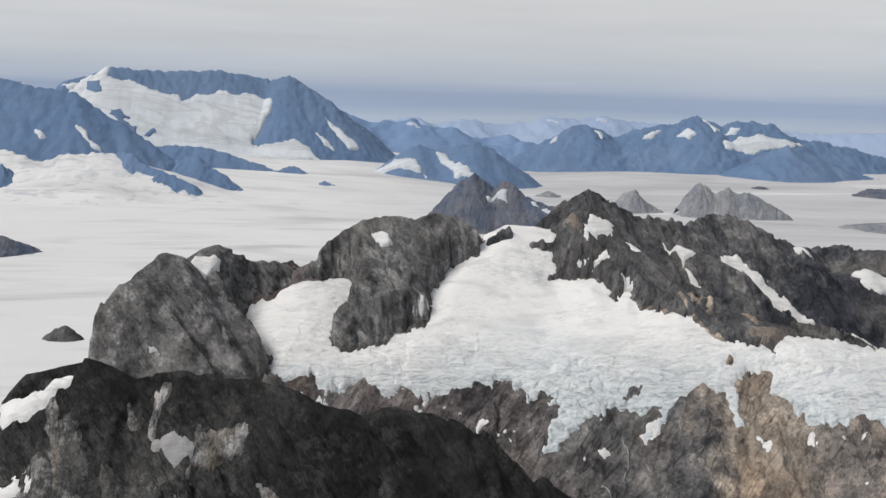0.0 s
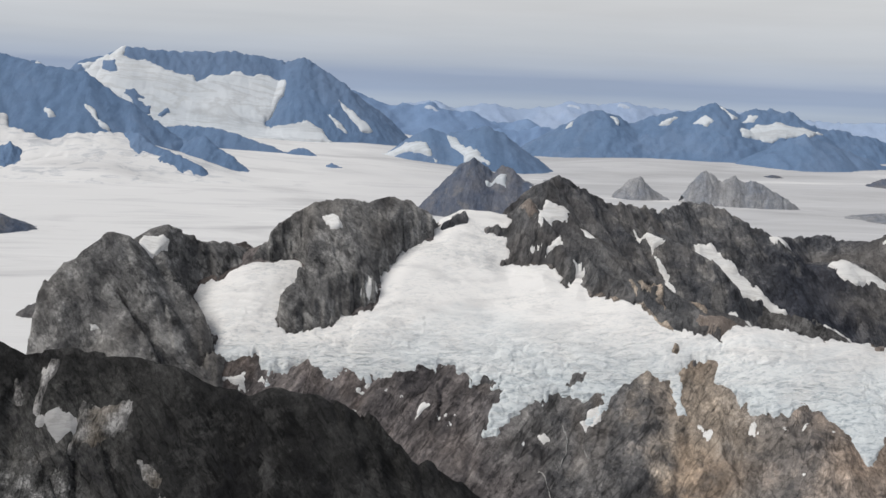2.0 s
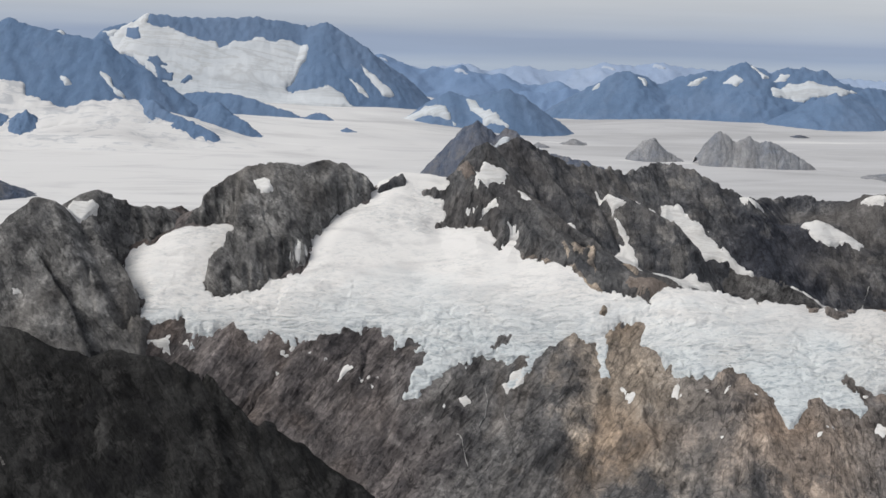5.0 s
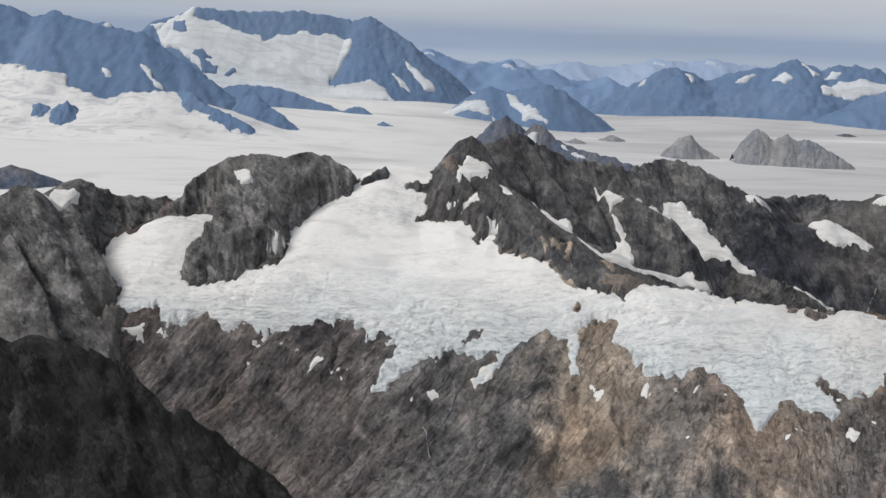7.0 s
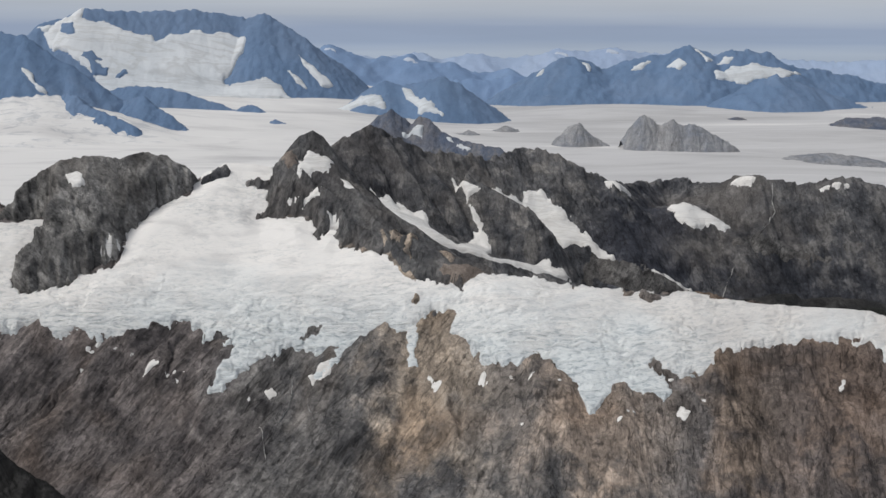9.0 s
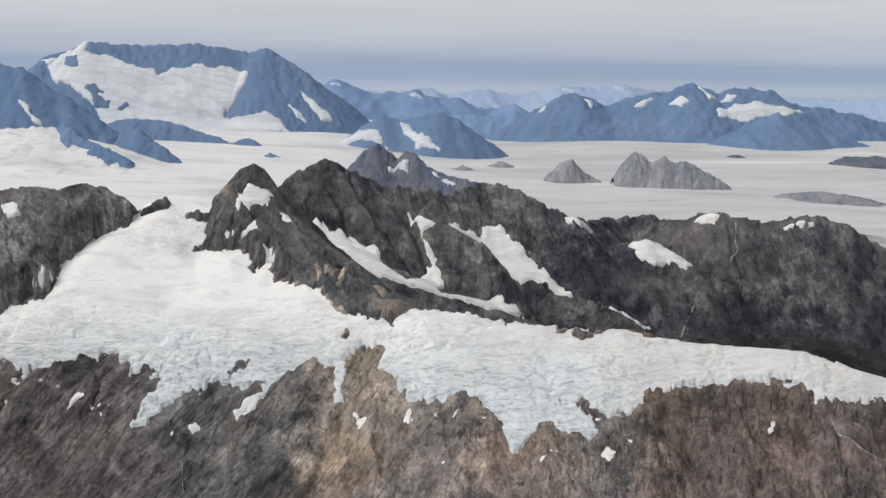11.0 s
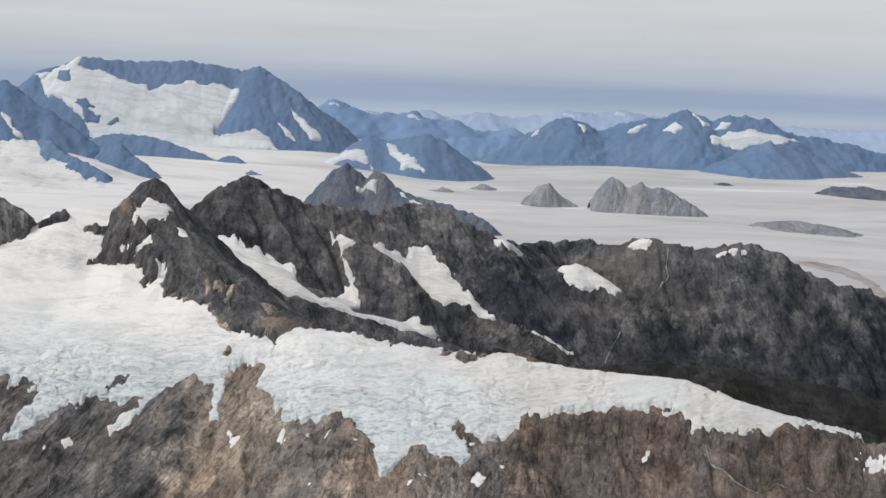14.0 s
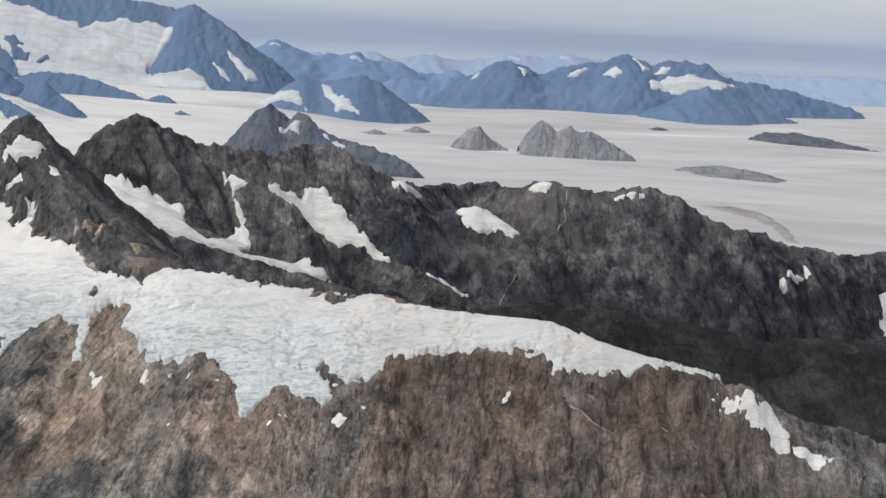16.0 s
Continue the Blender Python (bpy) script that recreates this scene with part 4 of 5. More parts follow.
def front_height(x, y):
    z = shelf_height(x, y)
    steep = smooth(-120, 30, z)
    lean = x - 1.0 * (y - 660) * smooth(80, -20, x) + 9 * fbm(x, y, 40, 3, 0.5, 0.7)
    rugged = 0.35 + 0.9 * smooth(-0.25, 0.3, fbm(x, y, 70, 2, 0.5, 6.1))
    bent = y + 5 * fbm(x, y, 30, 3, 0.5, 7.7)
    cliff = (12.0 * (crags(lean, y * 0.28, 70, 2, 0.45, 1.0) - 0.75) + 4.0 * (crags(lean * 1.2, y * 0.25, 24, 2, 0.5, 2.0) - 0.7)
             + rugged * (2.6 * facets(lean, bent * 0.45, 17, 1.0) + 0.8 * facets(lean, bent * 0.5, 5.5, 2.0) + 0.6 * fbm(lean, y * 0.6, 5, 4, 0.6, 3.3)))
    d = glacier_depth(x, y)
    rim_y = np.interp(x, [p[0] for p in RIM], [p[1] for p in RIM])
    behind = smooth(-8, 4, y - rim_y) * smooth(105, 130, x)
    return z - 1.0 + cliff * (0.45 + 0.55 * steep) * smooth(6, 0, d) * (0.4 + 0.6 * smooth(0, -16, d)) - 7 * smooth(0.5, 6, d) - 9 * behind * smooth(2, -5, d)


def clipped(x, y, z, lean=6.0):
    """Rock that rises from the shelf only beside the ice, never through it."""
    return np.minimum(z, shelf_height(x, y) + 3.0 - lean * (glacier_depth(x, y) + 1.0))


def rock_noise(x, y, size, amp, seed, skew=0.0):
    """Crags: broad ribs and gullies down the fall line (skew tips them sideways), broken planes on them, fine rubble."""
    wx = x + skew * (y - 800) + 0.4 * size * fbm(x, y, size * 1.5, 2, 0.5, seed + 0.5)
    wy = y + 0.4 * size * fbm(x, y, size * 1.5, 2, 0.5, seed + 1.5)
    rugged = 0.35 + 0.9 * smooth(-0.25, 0.3, fbm(x, y, size * 1.6, 2, 0.5, seed + 6.5))
    big = amp * 1.3 * (crags(wx, wy * 0.4, size * 1.3, 2, 0.4, seed) - 0.7)
    mid = amp * 0.18 * (crags(wx, wy * 0.5, size * 0.35, 2, 0.5, seed + 2.5) - 0.7)
    planes = amp * (0.95 * facets(wx, wy * 0.6, size * 0.5, seed) + 0.22 * facets(wx, wy * 0.7, size * 0.2, seed + 1))
    return big + rugged * (mid + planes + amp * 0.2 * fbm(wx, wy, size * 0.16, 4, 0.6, seed))


def far_noise(x, y, size, amp, seed, skew=0.0):
    """Ribs and gullies of a far mountain side."""
    wx = x + skew * (y - 2800) + 0.4 * size * fbm(x, y, size * 1.5, 2, 0.5, seed + 0.5)
    slabs = 0.4 * facets(wx, y * 0.5, size * 0.6, seed + 2)
    return amp * (0.8 * (crags(wx, y * 0.3, size * 1.4, 2, 0.4, seed) - 0.7) + slabs + 0.28 * facets(x, y * 0.4, size * 0.3, seed + 4) + 0.22 * (crags(wx, y * 0.3, size * 0.3, 2, 0.5, seed + 5) - 0.6) + 0.55 * fbm(x, y, size * 0.25, 4, 0.65, seed + 7))


def left_dome_height(x, y):
    z = np.maximum(spine(x, y, LEFT_DOME, 1.7, 1.6, 7), spine(x, y, LEFT_ARETE, 1.3, 1.5, 4))
    z = np.maximum(z, np.maximum(spine(x, y, LEFT_BACK, 1.25, 1.5, 5), spine(x, y, LEFT_SIDE, 1.3, 1.2, 5))) - 3 * np.maximum(x + 236, 0) * smooth(725, 705, y)
    z = np.minimum(z, 18 + 92 * np.clip((x + 347) / 41, 0.0, 1.0) ** 0.25 - 5 * np.maximum(-347 - x, 0) + 60 * smooth(-310, -290, x))
    g = np.array(GROOVE_LINE)
    s = x - np.interp(-y, -g[:, 1], g[:, 0])
    z = z - 20 * smooth(-1, 4, s) * np.exp(-np.maximum(s, 0) / 22) * smooth(g[0, 1] + 6, g[0, 1] - 8, y)
    return clipped(x, y, z + (0.4 + smooth(105, 70, z)) * rock_noise(x, y, 38, 2.2, 11.0, 0.9), 3.0)


def dome_height(x, y):
    z = np.maximum(spine(x, y, DOME, 1.35, 1.6, 6), spine(x, y, DOME_ARM, 1.3, 1.3, 5))
    z = np.maximum(z, spine(x, y, DOME_ARM_2, 1.3, 1.3, 5)) - 3 * np.maximum(716 - y, 0)
    return clipped(x, y, z + (0.4 + smooth(122, 92, z)) * rock_noise(x, y, 30, 2.6, 21.0, 0.5) + 0.9 * facets(x, y * 0.6, 6, 4.0))


FOOT = [(-45, 800), (-48, 772), (-10, 770), (-8, 752), (10, 740), (42, 726), (55, 712), (72, 705), (92, 703), (114, 714), (100, 740), (60, 785), (10, 830), (-30, 820)]


def small_peak_height(x, y):
    z = np.maximum(spine(x, y, SMALL_PEAK, 1.3, 1.7, 1.0), spine(x, y, BUTTRESS, 0.6, 0.9, 3))
    z = np.maximum(z, np.maximum(spine(x, y, BUTTRESS_2, 1.2, 1.2, 3), spine(x, y, BUTTRESS_3, 1.1, 1.1, 3))) - 3 * np.maximum(703 - y, 0)
    z = np.maximum(z, np.minimum(shelf_height(x, y) + 4.5, shelf_height(x, y) + 0.6 * inside(x, y, FOOT)))
    return clipped(x, y, z + (0.5 + 0.7 * smooth(135, 105, z)) * rock_noise(x, y, 26, 2.0, 31.0, 0.8), 2.5)


def tiny_height(x, y):
    return spine(x, y, TINY, 3.4, 3.0, 0.3) + rock_noise(x, y, 10, 0.9, 35.0)


CREST_X = [p[0] for p in MAIN + MAIN_SADDLE[1:4] + MAIN_RIGHT]
CREST_Z = [p[2] for p in MAIN + MAIN_SADDLE[1:4] + MAIN_RIGHT]


BASIN_FLOOR = [(-30, 935, 78), (16, 926, 72), (50, 915, 62), (80, 906, 48), (110, 903, 34), (150, 908, 21), (200, 908, 2), (240, 900, -20)]


def main_height(x, y):
    z = spine(x, y, MAIN, 1.3, 1.2, 1.2)
    z = np.maximum(z, spine(x, y, MAIN_SADDLE, 1.1, 0.8, 5))
    z = np.maximum(z, spine(x, y, MAIN_RIGHT, 1.45, 0.6, 5))
    z = np.maximum(z, spine(x, y, BOWL, 1.2, 0.2, 8))
    for rib in RIBS:
        z = np.maximum(z, spine(x, y, rib, 1.8, 1.7, 2.5))
    z = np.maximum(z, -60 - 0.25 * np.maximum(970 - y, 0) + 0.0 * x)
    floor = spine(x, y, BASIN_FLOOR, 0.9, 0.42, 6)
    flat = smooth(-4, 6, floor - z)
    z = np.maximum(z, floor)
    low = smooth(2, 34, np.interp(x, CREST_X, CREST_Z) - z)
    gully = np.maximum(np.maximum(inside(x, y, COULOIR_EDGE), inside(x, y, COULOIR_B_EDGE)), inside(x, y, BASIN_EDGE))
    return z + (0.35 + 0.9 * low) * (1 - 0.75 * np.maximum(flat, smooth(-6, 3, gully))) * rock_noise(x, y, 52, 2.8, 41.0, 0.7) + (1 - low) * (1.8 * facets(x, y * 0.5, 11, 4.0) + 0.9 * facets(x, y * 0.6, 4.5, 5.0))


def fore_height(x, y):
    z = spine(x, y, FORE, 1.9, 1.5, 3)
    for rib in FORE_RIBS:
        z = np.maximum(z, spine(x, y, rib, 2.0, 1.6, 2.5))
    bare = np.full(np.shape(x), -99.0)
    for edge in (F1_EDGE, F2_EDGE, F3_EDGE, F4_EDGE, F5_EDGE, F6_EDGE, F7_EDGE, F8_EDGE):
        bare = np.maximum(bare, inside(x, y, edge))
    return z + (0.4 + smooth(104, 80, z)) * (1 - 0.8 * smooth(-3, 2, bare)) * rock_noise(x, y, 27, 2.4, 51.0, 0.6)

# ---- builders ----


def mesh_from(name, verts, faces, material, soft=True):
    me = bpy.data.meshes.new(name)
    verts, faces = np.asarray(verts, np.float32), np.asarray(faces, np.int32)
    me.vertices.add(len(verts))
    me.vertices.foreach_set("co", verts.ravel())
    me.loops.add(faces.size)
    me.loops.foreach_set("vertex_index", faces.ravel())
    me.polygons.add(len(faces))
    me.polygons.foreach_set("loop_start", np.arange(0, faces.size, faces.shape[1], dtype=np.int32))
    me.update(calc_edges=True)
    me.validate()
    if soft:
        me.polygons.foreach_set("use_smooth", np.ones(len(faces), bool))
    me.materials.append(material)
    return me


def sheet(name, box, step, height, material, keep=None, parent=None, label="", wobble=0.0, seed=0.0, soft=True, offset=None):
    """A relief surface over the plan box (x0, x1, y0, y1): height(x, y), kept where keep(x, y, z) holds. wobble pushes it sideways."""
    if step is None:
        gx, gy = np.meshgrid(*box)
    else:
        x0, x1, y0, y1 = box
        gx, gy = np.meshgrid(np.arange(x0, x1 + step, step), np.arange(y0, y1 + step, step))
    gz = height(gx, gy)
    rows, cols = gx.shape
    ids = np.arange(rows * cols).reshape(rows, cols)
    faces = np.stack([ids[:-1, :-1], ids[:-1, 1:], ids[1:, 1:], ids[1:, :-1]], -1).reshape(-1, 4)
    if keep is not None:
        good = keep(gx, gy, gz).ravel()
        faces = faces[good[faces].any(1)]
    if offset is not None:
        # shift square to the slope, so that a layer keeps its thickness on steep rock
        sy, sx = np.gradient(gz, step)
        size = offset(gx, gy) / np.sqrt(sx * sx + sy * sy + 1)
        gx, gy, gz = gx - sx * size, gy - sy * size, gz + size
    if wobble:
        gx = gx + wobble * fbm(gz + gx * 0.3, gy, wobble * 5, 3, 0.5, seed + 4.2)
        gy = gy + wobble * fbm(gx, gz + gy * 0.3, wobble * 5, 3, 0.5, seed + 8.8)
    used = np.unique(faces)
    new_id = np.zeros(rows * cols, np.int64)
    new_id[used] = np.arange(len(used))
    verts = np.stack([gx, gy, gz], -1).reshape(-1, 3)[used]
    ob = new(name, mesh_from(name, verts, new_id[faces], material, soft))
    if parent is not None:
        ob.parent = parent
    if label:
        tagged(ob, label)
    return ob


def thing(name, place, label, category, group="", kind=""):
    """An empty at a thing's base, to carry its parts."""
    ob = new(name)
    ob.location = place
    tagged(ob, label, category, group, kind)
    bpy.context.view_layer.update()
    return ob


def under(parent, ob):
    ob.parent = parent
    ob.matrix_parent_inverse = Matrix.Translation(-Vector(parent.location))
    return ob


def laid(height, reach):
    """The surface that settled snow takes over rough ground: its height averaged over a small reach."""
    ring = [(0.0, 0.0)] + [(reach * math.cos(k * math.pi / 4), reach * math.sin(k * math.pi / 4)) for k in range(8)]
    return lambda x, y: sum(height(x + dx, y + dy) for dx, dy in ring) / len(ring)


def patch(name, outline, height, material, parent, step=1.5, thick=1.5, rough=2.0, edge=4.0, seed=0.0, label="", reach=0.0, grow=0.0, sink=0.5):
    """Snow or stones lying on a surface: it thins out to nothing along a ragged plan outline."""
    p = np.array(outline, float)
    pad = rough + edge + grow
    box = (p[:, 0].min() - pad, p[:, 0].max() + pad, p[:, 1].min() - pad, p[:, 1].max() + pad)
    top = laid(height, reach) if reach else height

    def depth(x, y):
        return grow + inside(x, y, outline) + rough * (1.3 * fbm(x, y, rough * 5, 5, 0.6, seed))

    def offset(x, y):
        d = depth(x, y)
        return np.where(d > 0, thick * np.minimum(d / edge, 1), sink * d)

    return under(parent, sheet(name, box, step, top, material, keep=lambda x, y, z: depth(x, y) > -0.7 * edge, label=label, offset=offset))


def ribbon(name, line, height, width, material, parent, label="", seed=0.0):
    """A thin stream or vein down a rock face, along plan points, with a wandering course and changing width."""
    p = np.array(line, float)
    far = np.concatenate([[0], np.cumsum(np.hypot(*np.diff(p, axis=0).T))])
    s = np.arange(0, far[-1], 0.7)
    x, y = np.interp(s, far, p[:, 0]), np.interp(s, far, p[:, 1])
    x = x + 1.2 * fbm(s, s * 0 + seed, 9, 3, 0.6, seed)
    half = width * (0.5 + 0.5 * np.abs(fbm(s, s * 0 + 3 * seed, 5, 2, 0.5, seed + 2)))
    top = laid(height, 1.5)
    rows = []
    for side, lift in ((-1, -0.3), (0, 0.7), (1, -0.3)):
        px = x + side * half
        rows.append(np.stack([px, y - 0.7 * lift, top(px, y) + lift], -1))
    verts = np.stack(rows, 1).reshape(-1, 3)
    k = np.arange(len(s) - 1)[:, None] * 3
    faces = np.concatenate([k + np.array([3, 4, 1, 0]), k + np.array([4, 5, 2, 1])])
    ob = under(parent, new(name, mesh_from(name, verts, faces, material)))
    if label:
        tagged(ob, label)
    return ob

# ---- ground ----
wide = np.concatenate([np.arange(-5200, -1500, 200), np.arange(-1500, 2700, 14), np.arange(2700, 5300, 200)])
deep = np.concatenate([np.arange(-1700, 700, 100), np.arange(700, 3300, 14), np.arange(3300, 4951, 50)])
ground = sheet("ground", (wide, deep), None, plain_height, PLAIN_SNOW)
tagged(ground, "wide snow-covered icefield with faint dusty streaks", "icefield", kind="structure")

# ---- the shelf mountain with its domes ----
shelf = thing("shelf_mountain", (60, 640, -40), "grey and tan rock wall mountain carrying a hanging glacier", "mountain")
under(shelf, sheet("rock_wall", (-450, 640, 500, 890), 1.1, front_height, WALL_ROCK, keep=lambda x, y, z: z > plain_height(x, y) - 12, soft=False, wobble=2.2, seed=1))
left_dome = thing("rock_dome", (-290, 705, 20), "bare grey rock dome with a steep sunless face", "mountain", "rock domes")
under(left_dome, sheet("rock_face", (-420, -170, 640, 830), 1.05, left_dome_height, DOME_ROCK, keep=lambda x, y, z: z > shelf_height(x, y) - 6, soft=False, wobble=1.2, seed=2))
dome = thing("rock_dome", (-160, 760, 60), "dark grey twin-topped rock dome rising from the glacier", "mountain", "rock domes")
under(dome, sheet("rock_face", (-260, -60, 690, 880), 1.0, dome_height, DOME_ROCK, keep=lambda x, y, z: z > shelf_height(x, y) - 6, soft=False, wobble=1.1, seed=3))
small_peak = thing("rock_peak", (-5, 790, 90), "small pointed dark peak with a tan shoulder above the glacier", "mountain")
under(small_peak, sheet("rock_face", (-70, 150, 690, 880), 1.0, small_peak_height, SHOULDER_ROCK, keep=lambda x, y, z: z > shelf_height(x, y) - 5, soft=False, wobble=1.0, seed=4))
tiny = thing("rock_outcrop", (-80, 804, 100), "small dark rock outcrop at the head of the glacier", "rock")
under(tiny, sheet("rock_face", (-110, -55, 785, 825), 0.6, tiny_height, DARK_ROCK, keep=lambda x, y, z: z > shelf_height(x, y) - 4, wobble=0.6, seed=5))

# ---- the hanging glacier ----
glacier = thing("hanging_glacier", (60, 690, 20), "white hanging glacier with a ragged crevassed lower edge", "glacier")
ICE = []
for name, left, right in (("ice_lobe", -270, -185.3), ("ice_basin", -185.3, 88.4), ("ice_ribbon", 88.4, 450)):
    ICE.append(under(glacier, sheet(name, (left, right - 0.35, 606, 846), 0.7, glacier_height, GLACIER_ICE, keep=lambda x, y, z: glacier_depth(x, y) > -2.5)))

for k, (edge, ice) in enumerate(((H1_EDGE, 1), (H3_EDGE, 1), (H4_EDGE, 2))):
    patch("rock_island", edge, glacier_height, WALL_ROCK, ICE[ice], 0.6, 1.6, 1.4, 1.5, seed=0.1 + k, label="bare rock showing through the ice")

# ---- snow and tan stone on the shelf mountain ----
patch("tan_outcrop", [(76, 712), (84, 706), (92, 701), (104, 705), (109, 711), (95, 714)], small_peak_height, TAN_ROCK, small_peak, 0.9, 2.0, 1.6, 2.0, seed=0.4, reach=2.5, grow=1.0, label="tan weathered rock")
patch("tan_outcrop", [(-34, 800), (-26, 790), (-20, 792), (-22, 800), (-26, 806)], small_peak_height, TAN_ROCK, small_peak, 0.9, 1.4, 1.6, 2.0, seed=0.7, reach=2.0, label="tan weathered rock")
patch("snow_patch", SHOULDER_EDGE, small_peak_height, SNOW, small_peak, 0.9, 0.9, 1.4, 2.0, seed=1, reach=2.5)
for k, edge in enumerate((SHOULDER_B_EDGE, SHOULDER_C_EDGE, SHOULDER_D_EDGE)):
    patch("snow_patch", edge, small_peak_height, SNOW, small_peak, 0.7, 0.9, 0.8, 1.2, seed=2.0 + k, reach=1.5)
for k, edge in enumerate((SPOT_EDGE, DOME_SNOW_EDGE)):
    patch("snow_patch", edge, dome_height, SNOW, dome, 0.7, 1.5, 0.7, 1.5, seed=6.0 + k, reach=2.0)
for k, edge in enumerate((DOME_STRIP_EDGE, DOME_DOT_EDGE)):
    patch("snow_patch", edge, left_dome_height, SNOW, left_dome, 0.7, 1.9 - 0.9 * k, 0.6, 1.2, seed=8.0 + k, reach=2.5 - k)
for k, edge in enumerate((WALL_A_EDGE, WALL_B_EDGE, WALL_C_EDGE, WALL_D_EDGE, WALL_E_EDGE, WALL_F_EDGE, WALL_G_EDGE, WALL_H_EDGE, SPUR_SNOW_EDGE, SPUR_SNOW_B_EDGE)):
    patch("snow_patch", edge, front_height, SNOW, shelf, 0.6, 0.6, 1.5, 1.5, seed=12.0 + k, reach=1.5, grow=1.2 if k > 7 else 0.0)

for k, (x, y) in enumerate(FLECKS):
    r = 0.35 + 0.18 * (k % 3)
    patch("snow_fleck", [(x - 1.9 * r, y - 0.5 * r), (x, y - 0.6 * r), (x + 2.0 * r, y + 0.4 * r), (x + 0.4 * r, y + 0.7 * r)], front_height, SNOW, shelf, 0.4, 0.5, 0.8, 0.8, seed=110.0 + k, reach=1.0)
for k, line in enumerate((STREAM_LINE, STREAM_B_LINE, STREAM_C_LINE, STREAM_D_LINE)):
    ribbon("meltwater_stream", line, front_height, 0.55, WATER_STREAK, shelf, "thin pale meltwater stream", 1.0 + k)

# ---- the dark ridge behind ----
ridge = thing("rocky_ridge", (300, 1000, -40), "long dark jagged rock ridge with steep couloirs", "mountain")
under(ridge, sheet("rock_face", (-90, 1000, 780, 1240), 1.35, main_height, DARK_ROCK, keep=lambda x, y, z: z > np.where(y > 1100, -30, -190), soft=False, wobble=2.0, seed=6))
for k, edge in enumerate((BASIN_EDGE, COULOIR_EDGE, COULOIR_B_EDGE, SADDLE_SNOW_EDGE, BOWL_SNOW_EDGE, CREST_SNOW_EDGE, TOP_SNOW_EDGE, FOOT_SNOW_EDGE, END_SNOW_EDGE, END_SNOW_B_EDGE)):
    patch("couloir_snow" if k in (1, 2) else "snow_patch", edge, main_height, SNOW, ridge, 1.1, 1.6, 0.8 if k == 1 else 0.5 if k > 7 else 1.6, 2.0, seed=20.0 + k, reach=3.5, grow=(0.6, 0.6, 1.6, 0.6, 0.6, 0.6, 0.6, 0.6, -1.2, 0.0)[k])

for k, edge in enumerate((LEDGE_EDGE, FAN_EDGE)):
    patch("scree_slope", edge, main_height, TALUS, ridge, 1.2, 0.9, 2.0, 2.0, seed=34.0 + k, label="grey-brown scree", reach=2.0)
for k, line in enumerate((FALL_LINE, FALL_B_LINE)):
    ribbon("waterfall", line, main_height, 1.0, WATER_STREAK, ridge, "thin pale meltwater fall", 3.0 + k)

# ---- the low dark spur in the valley behind the glacier ----
SPUR = [(270, 905, -60), (324, 900, -17), (370, 894, -8), (420, 888, -7), (461, 883, -14), (507, 878, -19), (553, 872, -28), (597, 867, -25), (650, 860, -25), (800, 850, -30), (950, 850, -60)]


def spur_height(x, y):
    return np.maximum(spine(x, y, SPUR, 0.55, 0.7, 10), -140) + rock_noise(x, y, 60, 2.0, 91.0)


spur = thing("dark_spur", (560, 860, -60), "low dark mossy spur in the shaded valley", "hill")
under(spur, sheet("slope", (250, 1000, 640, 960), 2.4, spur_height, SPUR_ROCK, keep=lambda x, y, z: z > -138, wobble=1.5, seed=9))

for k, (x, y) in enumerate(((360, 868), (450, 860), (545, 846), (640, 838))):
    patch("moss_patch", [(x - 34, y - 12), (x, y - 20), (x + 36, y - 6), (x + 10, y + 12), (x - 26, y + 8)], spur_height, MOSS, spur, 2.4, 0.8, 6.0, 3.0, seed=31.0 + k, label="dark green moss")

# ---- the near ridge under the camera ----
near_ridge = thing("near_ridge", (-200, 420, 40), "black rock ridge close below, with bare grey gullies", "mountain")
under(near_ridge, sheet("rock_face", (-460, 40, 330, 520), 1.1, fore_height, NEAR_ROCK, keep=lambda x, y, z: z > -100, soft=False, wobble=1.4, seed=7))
for k, edge in enumerate((F1_EDGE, F2_EDGE, F7_EDGE)):
    patch("snow_patch", edge, fore_height, DIRTY_SNOW if k == 2 else SNOW, near_ridge, 0.6, 0.9, 0.8, 1.5, seed=40.0 + k, reach=2.5)
for k, edge in enumerate((F3_EDGE, F4_EDGE, F5_EDGE, F6_EDGE, F8_EDGE)):
    patch("scree_gully", edge, fore_height, SCREE, near_ridge, 0.6, 1.0, 0.9, 1.5, seed=44.0 + k, label="pale grey scree", reach=2.5)

for k, edge in enumerate((BARE_A_EDGE,)):
    patch("bare_slab", edge, fore_height, MOTTLED_ROCK, near_ridge, 0.6, 0.5, 5.0, 3.0, seed=54.0 + k, label="bare mottled grey rock", sink=0.8)

